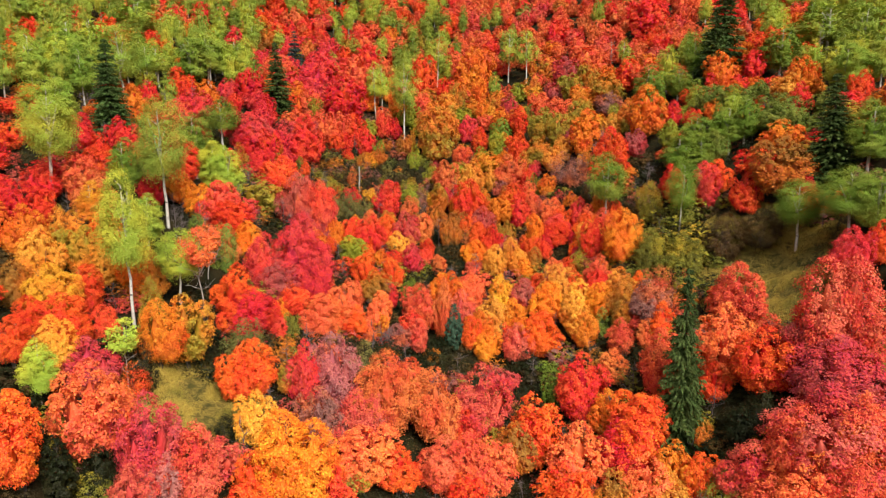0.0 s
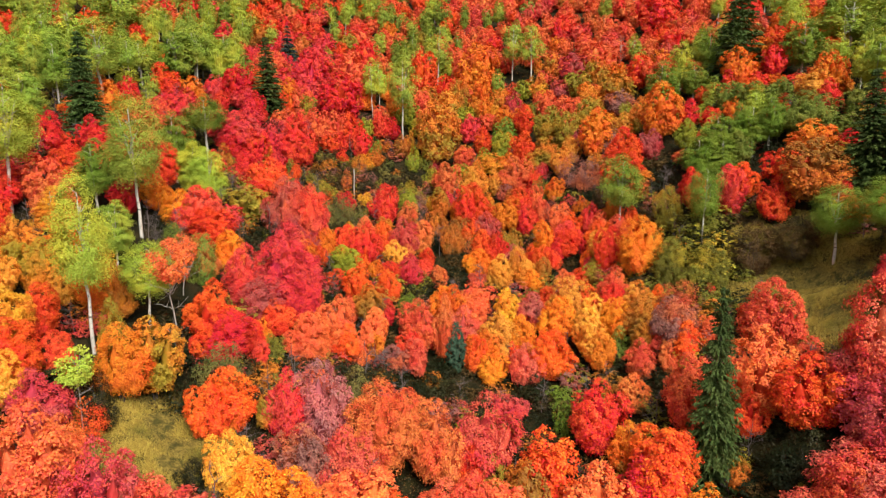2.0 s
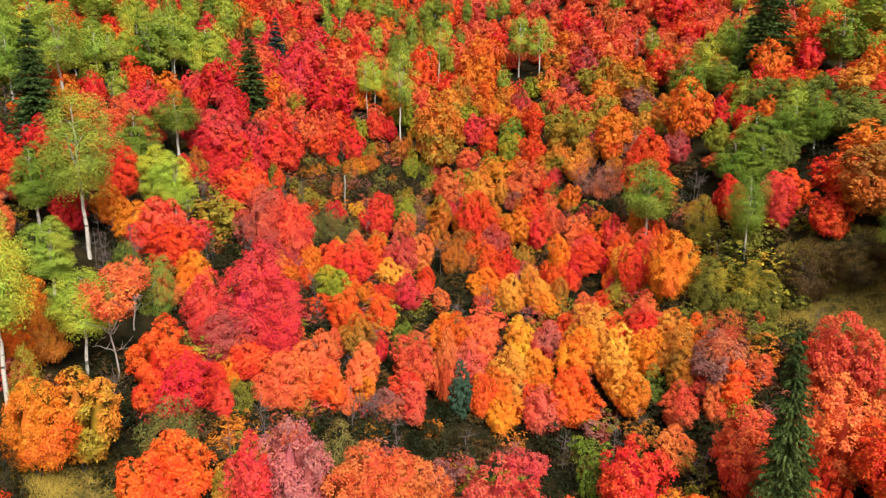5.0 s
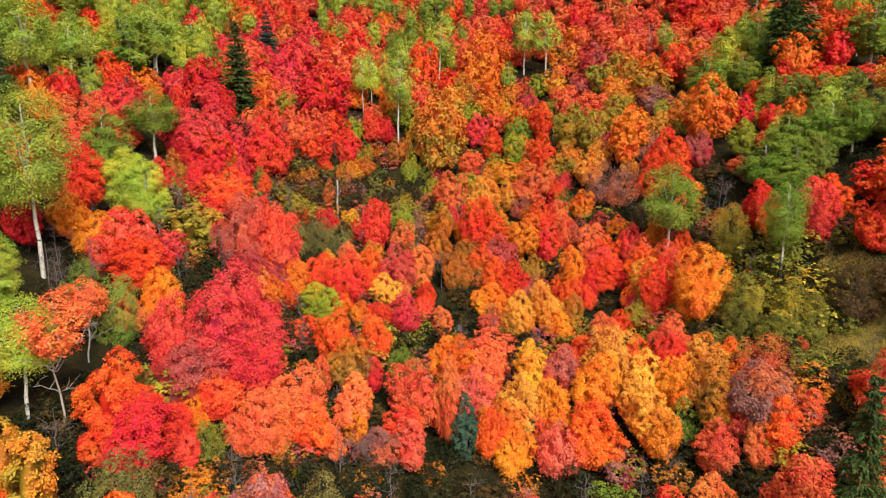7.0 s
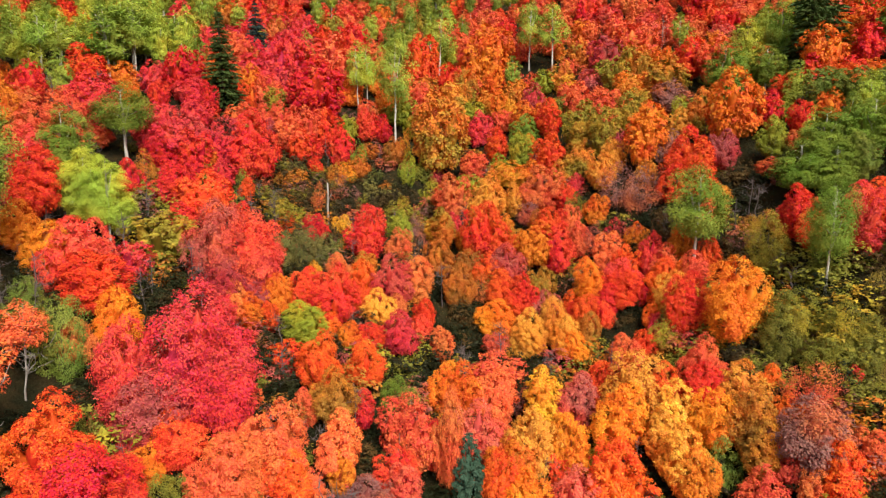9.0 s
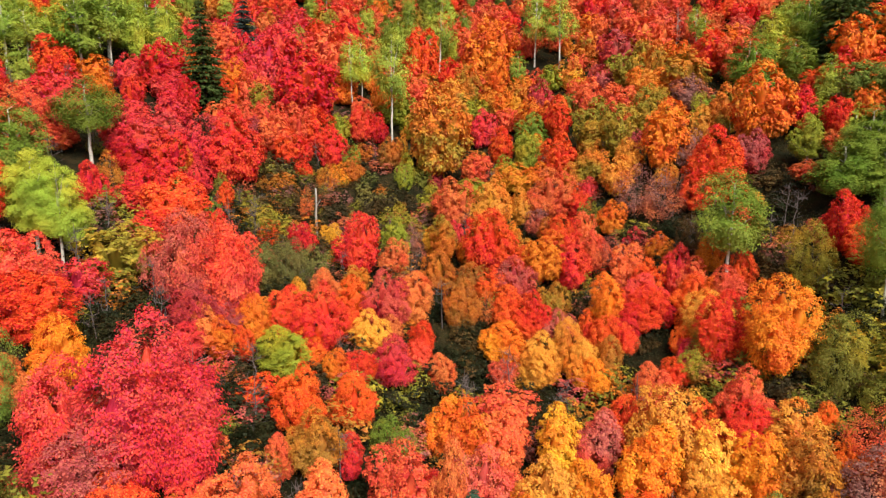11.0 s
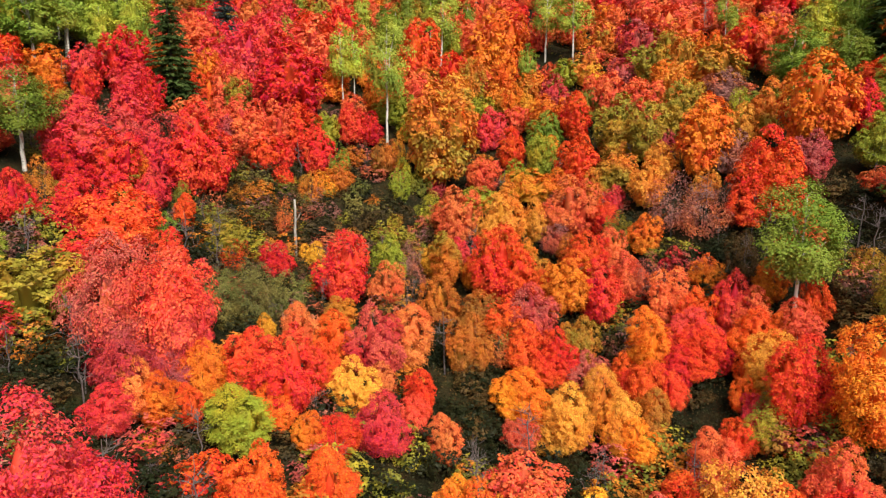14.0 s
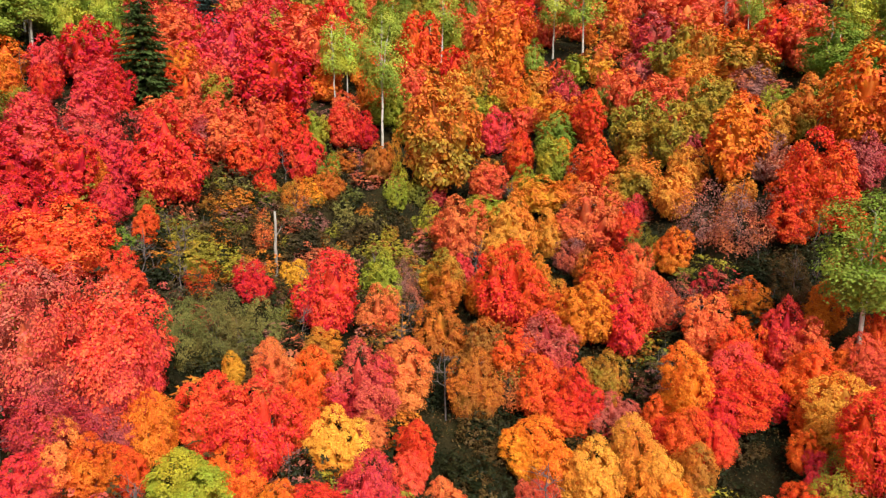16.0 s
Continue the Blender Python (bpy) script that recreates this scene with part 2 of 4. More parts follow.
# ---- crowns and trunks, each made once for a unit tree and shared ----
def plume_crown(seed, plumes, tufts, leaves, leaf, low, wide, loose, spread=1.0, ragged=1.0, core=0.36):
    """A crown between the heights low and 1, wide across: upright plumes that taper to an uneven tip, each clad all over in small tufts of leaves."""
    rng = np.random.default_rng(seed)
    mid, big, away, cores = [], [], [], []
    for k in range(plumes):
        turn = k * 2.399 + rng.uniform(-0.5, 0.5)
        off = 0.5 * wide * spread * (rng.uniform(0.0, 0.12) if k == 0 else rng.uniform(0.36, 0.64))
        top = 1.0 if k == 0 else low + (1 - low) * rng.uniform(0.55, 0.95)
        foot = low + (1 - low) * rng.uniform(0.0, 0.12)
        radius = min(0.5 * wide * (rng.uniform(0.50, 0.64) if plumes > 2 else rng.uniform(0.66, 0.9)), 0.54 * wide - off)
        cx, cy = math.cos(turn) * off, math.sin(turn) * off
        cores.append((cx, cy, foot, top, radius))
        count = max(8, round(2.4 * tufts / plumes))
        for q in range(count):
            v = (q + rng.uniform(0.0, 1.0)) / count
            profile = 1.95 * (v + 0.06) ** 0.6 * (1.0 - v) ** 0.55
            w = q * 2.399 + rng.uniform(-0.7, 0.7)
            size = radius * rng.uniform(0.20, 0.40) * ragged * (1.0 - 0.3 * v) * (36 / count) ** 0.25
            reach = max(radius * profile * (1.0 + ragged * rng.uniform(-0.22, 0.20)) - size * 0.6, 0)
            lean = 0.55 + 0.65 * v
            mid.append((cx * lean + math.cos(w) * reach, cy * lean + math.sin(w) * reach, foot + (top - foot) * (0.03 + 0.95 * v) - size * 0.3))
            big.append(size)
            away.append((math.cos(w) * (1 - 0.6 * v), math.sin(w) * (1 - 0.6 * v), 0.25 + 0.75 * v))
    mid, big, away = np.array(mid), np.array(big), unit(np.array(away))
    share = big ** 2 / np.sum(big ** 2)
    many = leaves * 2
    pick = rng.choice(len(big), many, p=share)
    out = unit(rng.normal(size=(many, 3)) + away[pick] * 0.9 + np.array([0, 0, 0.25]))
    far = np.where(rng.random(many) < 0.85, rng.uniform(0.70, 1.0 + loose, many), rng.uniform(0.2, 0.70, many))
    at = mid[pick] + out * (big[pick] * far)[:, None] * np.array([1.1, 1.1, 0.8])
    inside = np.zeros(many, bool)
    for cx, cy, foot, top, radius in cores:
        v = np.clip((at[:, 2] - foot) / (top - foot), 0, 1)
        hollow = 0.62 * radius * 1.95 * (v + 0.06) ** 0.6 * (1.0 - v) ** 0.55
        inside |= (at[:, 0] - cx * (0.55 + 0.65 * v)) ** 2 + (at[:, 1] - cy * (0.55 + 0.65 * v)) ** 2 < hollow ** 2
    keep = ~inside | (rng.random(many) < 0.04)
    at, out, pick = at[keep][:leaves], out[keep][:leaves], pick[keep][:leaves]
    facing = unit(out * 0.40 + away[pick] * 0.50 + np.array([0, 0, 0.14]) + rng.normal(size=out.shape) * 0.28)
    vv, ff = leaf_cards(rng, at, facing, leaf)
    return (vv, ff) if not core else with_cores(rng, vv, ff, cores, core)


def with_cores(rng, vv, ff, cores, core):
    """Closes the plumes within by rough bodies of the same leafage, which the tufts cover."""
    rings, round_ = 9, 11
    verts, tris, first = [vv], [ff], len(vv)
    v = np.repeat(np.linspace(0.04, 0.80, rings), round_)
    w = np.tile(np.arange(round_) * 2 * math.pi / round_, rings)
    i, j = np.meshgrid(np.arange(rings - 1), np.arange(round_), indexing="ij")
    p, q = (i * round_ + j).ravel(), (i * round_ + (j + 1) % round_).ravel()
    sides = np.concatenate([np.stack([p, q, q + round_], 1), np.stack([p, q + round_, p + round_], 1)])
    for cx, cy, foot, top, radius in cores:
        r = core * radius * 1.95 * (v + 0.06) ** 0.6 * (1.0 - v) ** 0.55 * rng.uniform(0.70, 1.16, len(v)) * np.clip((0.82 - v) / 0.2, 0.08, 1)
        z = foot + (top - foot) * (v - 0.03 + rng.normal(size=len(v)) * 0.012)
        verts.append(np.stack([cx * (0.55 + 0.65 * v) + r * np.cos(w), cy * (0.55 + 0.65 * v) + r * np.sin(w), z], 1))
        tris.append(sides + first)
        first += len(v)
    return np.concatenate(verts), np.concatenate(tris)


SIZES = {-1: (200, 42000, 0.0100), 0: (170, 28000, 0.0124), 1: (130, 15000, 0.0168), 2: (95, 7200, 0.0230), 3: (60, 3600, 0.0305), 4: (40, 1600, 0.0420), 5: (26, 560, 0.060)}
CROWNS, SHAPES = {}, {}


def crown_shape(kind, variant, near):
    key = (kind, variant, near)
    if key not in SHAPES:
        lobes, leaves, leaf = SIZES[near]
        seed = 100 * variant + 10 * (near + 1) + len(kind)
        plumes = (5, 3, 6, 4, 7, 5)[variant]
        if kind == "maple":
            SHAPES[key] = plume_crown(seed, plumes, lobes, leaves, leaf, 0.10, 0.94, 0.50)
        elif kind == "airy":
            SHAPES[key] = plume_crown(seed, plumes + 1, lobes, leaves, leaf, 0.08, 1.0, 0.42, 1.1, 1.2, 0.36)
        elif kind == "sparse":
            SHAPES[key] = plume_crown(seed, plumes, lobes // 3, leaves // 5, leaf * 0.9, 0.20, 0.82, 0.6, 1.1, 1.5, 0.0)
        elif kind == "top":
            SHAPES[key] = plume_crown(seed, 4, lobes // 5, leaves // 6, leaf * 0.85, 0.58, 0.42, 0.6, 1.0, 1.4, 0.0)
        elif kind == "bush":
            SHAPES[key] = plume_crown(seed, plumes + 1, lobes, int(leaves * 0.75), leaf * 1.1, -0.15, 1.30, 0.35, 1.1, 1.2, 0.0)
        elif kind == "aspen":
            SHAPES[key] = plume_crown(seed, 4 + variant % 3, lobes // 2, int(leaves * 1.5), leaf * 0.46, 0.24, 0.44, 0.6, 0.85, 1.5, 0.25)
        elif kind == "high":
            SHAPES[key] = plume_crown(seed, 4 + variant % 3, lobes // 3, int(leaves * 1.1), leaf * 0.44, 0.42, 0.44, 0.65, 0.95, 1.6, 0.0)
        elif kind == "juniper":
            SHAPES[key] = plume_crown(seed, 3, lobes, int(leaves * 0.8), leaf * 0.9, 0.0, 0.66, 0.25, 0.7)
        else:
            SHAPES[key] = fir_crown(seed, max(0, min(near, 2)))
    return SHAPES[key]


def crown_mesh(kind, variant, near, colour):
    key = (kind, variant, near, colour)
    if key not in CROWNS:
        plain = CROWNS.get(key[:3])
        if plain is None:
            CROWNS[key[:3]] = CROWNS[key] = mesh_of(kind + "_crown", *crown_shape(kind, variant, near), LEAF[colour])
        else:
            CROWNS[key] = plain.copy()
            CROWNS[key].materials[0] = LEAF[colour]
    return CROWNS[key]


def fir_crown(seed, near):
    """Tiers of drooping, needle-covered boughs, thinning to a spire."""
    rng = np.random.default_rng(seed)
    tiers, boughs, sprays = {0: (56, 22, 24), 1: (46, 19, 16), 2: (38, 16, 12)}[near]
    at, along, side = [], [], []
    for k in range(tiers):
        z = 0.02 + 0.96 * (k + rng.uniform(-0.5, 0.5)) / tiers
        reach = 0.150 * max(1 - z, 0.0) ** 0.80 + 0.012
        for b in range(boughs if z < 0.75 else boughs * 2 // 3):
            turn = rng.uniform(0, 2 * math.pi)
            z += rng.normal() * 0.004
            length = reach * rng.uniform(0.45, 1.22)
            for s in range(sprays):
                f = ((s + rng.uniform(0.1, 1.0)) / sprays) ** 0.75
                splay = turn + rng.normal() * 0.55
                out = np.array([math.cos(turn), math.sin(turn), 0])
                go = np.array([math.cos(splay), math.sin(splay), -0.75 + rng.normal() * 0.5])
                at.append(out * length * f + np.array([0, 0, z - 0.42 * length * f + 0.18 * length * f * f + 0.003 * rng.normal()]))
                along.append(go)
                side.append(np.cross(go, (0, 0, 1)) + rng.normal(size=3) * 0.9)
    at, along, side = np.array(at), unit(np.array(along)), unit(np.array(side))
    s = {0: 0.0160, 1: 0.0205, 2: 0.0255}[near] * rng.uniform(0.6, 1.3, len(at))[:, None] * np.clip(1.25 - at[:, 2:], 0.5, 1)
    vv = np.stack([at + along * s, at - along * s * 0.5 + side * s * 0.42, at - along * s * 0.5 - side * s * 0.42], 1).reshape(-1, 3)
    return vv, np.arange(len(vv)).reshape(-1, 3)


def maple_stems(seed):
    rng = np.random.default_rng(seed)
    paths = []
    for k in range(4):
        turn = k * 1.6 + rng.uniform(-0.4, 0.4)
        lean = rng.uniform(0.05, 0.15)
        foot = np.array([math.cos(turn) * 0.02, math.sin(turn) * 0.02, -0.06])
        head = np.array([math.cos(turn) * lean, math.sin(turn) * lean, rng.uniform(0.50, 0.66)])
        stem = bent(rng, foot, head, 0.016, 0.004)
        paths.append(stem)
        for j in range(4):
            start = np.array(stem[1 + j % 3][0])
            w = turn + rng.uniform(-1.4, 1.4)
            paths.append(bent(rng, start, start + np.array([math.cos(w) * 0.13, math.sin(w) * 0.13, rng.uniform(0.05, 0.15)]), 0.006, 0.0015, 3))
    return tubes(paths, 4)


def aspen_stem(seed):
    """A white pole that forks low in the crown, with thin branches."""
    rng = np.random.default_rng(seed)
    stem = bent(rng, (0, 0, -0.05), (rng.normal() * 0.02, rng.normal() * 0.02, 0.90), 0.0145, 0.004, 8, 0.012)
    paths = [stem]
    for k in range(2):
        w = rng.uniform(0, 6.28)
        start = np.array(stem[4 + k][0])
        paths.append(bent(rng, start, start + np.array([math.cos(w) * 0.07, math.sin(w) * 0.07, rng.uniform(0.24, 0.32)]), 0.0095, 0.003, 4, 0.05))
    for k in range(14):
        z = rng.uniform(0.50, 0.88)
        w = rng.uniform(0, 6.28)
        r = 0.15 * (1.05 - z)
        start = np.array(stem[min(8, math.ceil(z * 8.2))][0])
        paths.append(bent(rng, start, start + np.array([math.cos(w) * r * 1.4, math.sin(w) * r * 1.4, r * 1.3]), 0.0045, 0.0012, 3))
    return tubes(paths, 6)


def fir_stem(seed):
    rng = np.random.default_rng(seed)
    return tubes([bent(rng, (0, 0, -0.05), (0, 0, 0.97), 0.016, 0.0015, 7, 0.004)], 6)


def bare_stem(seed):
    """A leafless tree: a crooked stem, its limbs, and their twigs."""
    rng = np.random.default_rng(seed)
    stem = bent(rng, (0, 0, -0.05), (0.03, 0.02, 0.92), 0.009, 0.002, 6, 0.03)
    paths = [stem]
    for k in range(11):
        z = rng.uniform(0.3, 0.9)
        w = rng.uniform(0, 6.28)
        r = rng.uniform(0.12, 0.24) * (1.25 - z)
        start = np.array(stem[min(6, int(z * 6.3))][0])
        end = start + np.array([math.cos(w) * r, math.sin(w) * r, r * rng.uniform(0.4, 1.0)])
        limb = bent(rng, start, end, 0.004, 0.0012, 4, 0.12)
        paths.append(limb)
        for j in range(4):
            s2 = np.array(limb[1 + j % 4][0])
            paths.append(bent(rng, s2, s2 + rng.normal(size=3) * 0.06 + np.array([0, 0, 0.06]), 0.0025, 0.0008, 2, 0.1))
    return tubes(paths, 5)


def snag_stem(seed):
    rng = np.random.default_rng(seed)
    stem = bent(rng, (0, 0, -0.05), (0.01, 0.0, 1.0), 0.030, 0.018, 6, 0.01)
    return tubes([stem, bent(rng, stem[4][0], (0.10, 0.03, 0.78), 0.010, 0.004, 2)], 8)


STEMS = {}


def stem_mesh(kind, variant):
    key = (kind, variant)
    if key not in STEMS:
        make, bark = {"maple": (maple_stems, "maple"), "sparse": (bare_stem, "maple"), "airy": (maple_stems, "maple"), "bush": (maple_stems, "maple"),
                      "top": (bare_stem, "dead"), "high": (aspen_stem, "aspen"), "aspen": (aspen_stem, "aspen"), "juniper": (aspen_stem, "fir"), "fir": (fir_stem, "fir"), "bare": (bare_stem, "dead"), "snag": (snag_stem, "dead")}[kind]
        verts, faces = make(31 * variant + len(kind))
        STEMS[key] = mesh_of(kind + "_trunk", verts, faces, BARK[bark], True)
    return STEMS[key]


WORDS = {
    "cr": "crimson", "sc": "scarlet", "rs": "rose-red", "ro": "red-orange", "co": "coral-red", "or": "orange", "so": "salmon-orange", "am": "amber-orange",
    "ye": "golden yellow", "yo": "green-gold and orange", "sa": "salmon-pink", "pk": "dusty pink-red", "mp": "faded pink", "mc": "dull crimson", "mv": "mauve-brown",
    "ru": "rust-brown", "ol": "olive and rust", "wi": "grey-green", "dg": "dark green", "gr": "green", "ag": "green", "ay": "yellow-green", "ga": "mid-green", "bb": "brown", "yb": "yellow-olive", "yg": "yellow-green",
    "ju": "blue-green", "fi": "dark green", "bf": "blue-green",
}
PLANTED = []


def near_size(x, y, z):
    """How close the flight comes while the spot is in view, as a class of fineness."""
    d = max(1.9 * (22.5 - z), y - 44, 10) + 0.25 * max(abs(x) - 10, 0)
    return 0 if d < 28 else 1 if d < 42 else 2 if d < 57 else 3 if d < 85 else 4


FAR = {}


def far_tree(kind, x, y, high, wide, colour, near, rng):
    """Adds a tree or shrub to the joined wood."""
    vv, ff = crown_shape(kind, rng.randrange(6), near)
    across = {"maple": 0.84, "airy": 0.90, "bush": 1.25, "aspen": 0.40}[kind]
    turn, side = rng.uniform(0, 6.28), wide / across
    c, s = math.cos(turn) * side, math.sin(turn) * side
    at = np.array([x, y, float(land(x, y))])
    FAR.setdefault(colour, []).append((vv @ np.array([[c, s, 0], [-s, c, 0], [0, 0, high]]) + at, ff))
    if kind == "aspen":
        verts, faces = tubes([[((x, y, at[2] - 0.2), 0.09), ((x, y, at[2] + high * 0.45), 0.07), ((x, y, at[2] + high * 0.85), 0.03)]], 4)
        FAR.setdefault("trunk", []).append((np.array(verts), np.array([f for f in faces if len(f) == 4])[:8]))


def plant(kind, x, y, high, wide, colour):
    """One tree or shrub, high and wide in metres, rooted in the slope."""
    rng = random.Random(int(x * 131) * 7919 + int(y * 137))
    if kind == "maple" and (y > 75 or abs(x) > 27):
        PLANTED.append((x, y, wide, kind, colour))
        return far_tree(kind, x, y, high, wide, colour, max(1, min(near_size(x, y, float(land(x, y))), 3)), rng)
    z = float(land(x, y))
    near = near_size(x, y, z)
    if wide > 4.4 and near < 3 or kind == "fir":
        near = max(near - 1, -1)
    variant = rng.randrange(4 if near < 1 else 6)
    across = {"maple": 0.84, "airy": 0.90, "sparse": 0.75, "top": 0.34, "bush": 1.25, "aspen": 0.40, "high": 0.42, "juniper": 0.60, "fir": 0.28, "bare": 0.6, "snag": 1.0}[kind]
    name, what, group = {
        "maple": ("maple_tree", "dense-crowned maple tree on the slope", "maples on the hillside"),
        "airy": ("maple_tree", "airy-crowned maple tree with bare twigs", "maples on the hillside"),
        "sparse": ("maple_tree", "half-bare maple tree with grey twigs", "maples on the hillside"),
        "top": ("aspen_tree", "leaves remaining atop a bare pale tree", "half-bare trees"),
        "bush": ("shrub", "leafy shrub low between the trees", "shrubs on the hillside"),
        "aspen": ("aspen_tree", "aspen tree with a slender white trunk", "aspens on the hillside"),
        "high": ("aspen_tree", "aspen tree with leaves high on a white trunk", "aspens on the hillside"),
        "juniper": ("juniper_tree", "juniper tree, dense and egg-shaped, among maples", "junipers on the hillside"),
        "fir": ("fir_tree", "fir tree with a narrow spire of drooping boughs", "firs on the hillside"),
        "bare": ("dead_tree", "leafless grey tree with crooked limbs on the slope", "dead trees"),
        "snag": ("dead_tree", "bleached white dead tree trunk on the brown clearing", "dead trees"),
    }[kind]
    size = "tall " if high > 9 and kind != "aspen" else "small " if high < 3.2 and kind in ("maple", "airy") else ""
    root = new(name)
    root.empty_display_size = 0.2
    label = what if kind in ("bare", "snag") else size + WORDS[colour] + " " + what
    tagged(root, label, {"bush": "shrub", "snag": "dead tree", "bare": "dead tree"}.get(kind, "tree"), group)
    side = wide / across
    root.matrix_world = pose(x, y, z, rng.uniform(-2, 2), rng.uniform(-2, 2), rng.uniform(0, 360)) @ Matrix.Diagonal((side, side * rng.uniform(0.92, 1.08), high, 1))
    if kind == "snag":
        root.matrix_world = pose(x, y, z) @ Matrix.Diagonal((wide, wide, high, 1))
    trunk = new("trunk", stem_mesh(kind, variant % 4))
    trunk.parent = root
    if kind not in ("bare", "snag"):
        leaves = new("crown", crown_mesh(kind, variant, near, colour))
        leaves.parent = root
    PLANTED.append((x, y, wide, kind, colour))
    return root


# ---- ground: one sheet, fine where the flight passes ----
def ground_sheet():
    xs = np.unique(np.concatenate([np.linspace(-900, -120, 14), np.arange(-120, 121, 1.5), np.linspace(120, 900, 14)]))
    ys = np.unique(np.concatenate([np.linspace(-700, -20, 14), np.arange(-20, 201, 1.5), np.linspace(202, 1400, 16)]))
    gx, gy = np.meshgrid(xs, ys)
    gz = land(gx, gy)
    verts = np.stack([gx, gy, gz], -1).reshape(-1, 3)
    w = len(xs)
    i = (np.arange(len(ys) - 1)[:, None] * w + np.arange(w - 1)[None]).reshape(-1, 1)
    faces = np.concatenate([i, i + 1, i + 1 + w, i + w], 1)
    ob = new("ground", mesh_of("ground", verts.tolist(), faces.tolist(), ground_material(), True))
    return tagged(ob, "steep hillside of dry grass, brown brush and soil coloured shade-dark", "ground", kind="structure")


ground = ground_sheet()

# ---- the trees that stand out, from the near slope upwards ----
plant("maple", -19.9, 30.5, 5.1, 3.4, "ro")
plant("juniper", -18.5, 30.8, 3.7, 2.2, "dg")
plant("bush", -17.1, 31.3, 2.2, 2.6, "yb")
plant("airy", -15.3, 31.9, 3.1, 2.3, "sa")
plant("bush", -17.1, 32.1, 2.8, 2.3, "dg")
plant("bush", -19.3, 33.0, 3.1, 1.8, "yb")
plant("airy", -14.3, 33.2, 3.2, 2.4, "mp")
plant("airy", -12.8, 33.4, 4.9, 3.2, "sa")
plant("maple", -18.2, 33.9, 5.5, 4.3, "co")
plant("airy", -15.4, 34.0, 5.1, 3.3, "pk")
plant("airy", 22.1, 34.1, 4.4, 3.7, "co")
plant("maple", -10.3, 34.6, 4.2, 2.8, "ro")
plant("airy", 20.3, 35.1, 4.9, 4.1, "co")
plant("maple", -8.6, 35.5, 6.4, 4.6, "or")
plant("airy", 23.2, 35.7, 5.5, 3.4, "co")
plant("aspen", -21.9, 35.9, 4.1, 1.9, "ay")
plant("maple", -6.0, 36.0, 3.9, 2.6, "sc")
plant("maple", -18.1, 36.2, 3.4, 2.3, "co")
plant("airy", 18.6, 36.3, 3.8, 3.3, "co")
plant("airy", 22.0, 36.9, 5.7, 6.0, "pk")
plant("maple", -24.0, 37.2, 3.0, 2.0, "ro")
plant("maple", -7.2, 37.2, 4.1, 2.7, "ro")
plant("airy", 20.5, 37.4, 5.8, 3.6, "co")
plant("airy", 19.5, 37.8, 4.1, 2.4, "co")
plant("airy", -20.2, 38.0, 3.5, 2.9, "pk")
plant("airy", 18.1, 38.0, 4.1, 3.7, "sa")
plant("maple", -22.3, 38.3, 3.7, 2.4, "am")
plant("sparse", -18.0, 38.4, 2.9, 1.8, "ro")
plant("bush", 17.0, 38.5, 2.7, 3.0, "yb")
plant("bush", -12.9, 38.5, 1.8, 1.9, "dg")
plant("maple", -11.1, 38.9, 3.8, 2.5, "am")
plant("maple", -4.9, 39.1, 4.4, 4.0, "co")
plant("airy", 23.7, 39.3, 5.6, 5.6, "pk")
plant("top", -18.7, 39.3, 4.6, 1.6, "ay")
plant("maple", -24.3, 39.6, 3.2, 2.1, "ro")
plant("maple", 1.3, 39.8, 3.5, 2.6, "ro")
plant("maple", -2.8, 39.9, 3.3, 2.6, "ro")
plant("maple", 15.9, 39.9, 3.3, 2.2, "ro")
plant("maple", 13.8, 39.9, 3.5, 2.6, "am")
plant("bush", -18.0, 39.9, 3.0, 1.7, "dg")
plant("bush", 20.2, 40.0, 2.4, 2.5, "yb")
plant("maple", -22.6, 40.0, 3.7, 3.1, "ro")
plant("airy", -7.7, 40.2, 4.5, 2.9, "mv")
plant("maple", 7.6, 40.6, 4.6, 3.7, "ro")
plant("airy", 12.9, 40.6, 4.2, 3.3, "co")
plant("maple", 10.9, 40.7, 3.6, 2.6, "ru")
plant("bush", 26.6, 40.9, 2.6, 1.5, "yg")
plant("maple", 14.8, 41.0, 3.9, 2.6, "or")
plant("airy", -5.7, 41.0, 5.3, 3.3, "sa")
plant("bush", 19.9, 41.2, 3.5, 3.7, "dg")
plant("airy", -0.1, 41.3, 4.1, 3.0, "sa")
plant("maple", -21.0, 41.6, 2.8, 1.9, "sc")
plant("maple", 1.7, 41.7, 4.5, 3.0, "co")
plant("maple", -24.2, 41.7, 4.3, 3.2, "ye")
plant("maple", -17.7, 41.8, 4.4, 2.9, "or")
plant("maple", -12.9, 41.8, 3.4, 2.3, "ro")
plant("airy", 25.1, 41.8, 8.0, 5.2, "sa")
plant("maple", -26.6, 42.1, 3.3, 2.2, "ru")
plant("maple", 3.2, 42.2, 4.6, 3.1, "co")
plant("maple", 8.7, 42.5, 5.7, 3.8, "co")
plant("airy", 23.8, 42.6, 5.3, 4.0, "pk")
plant("bush", -18.3, 42.7, 5.0, 2.1, "ol")
plant("maple", 17.2, 43.2, 2.3, 1.6, "yo")
plant("maple", -12.0, 43.2, 4.0, 3.0, "ro")
plant("maple", 12.1, 43.3, 4.5, 3.9, "sc")
plant("maple", -16.6, 43.4, 5.0, 3.3, "yo")
plant("airy", -9.0, 43.6, 4.6, 2.3, "rs")
plant("maple", 13.0, 43.7, 5.6, 4.2, "ro")
plant("maple", 14.1, 43.8, 4.7, 3.1, "ro")
plant("maple", 21.3, 43.8, 4.8, 4.1, "ro")
plant("maple", -10.4, 43.8, 2.2, 1.5, "yo")
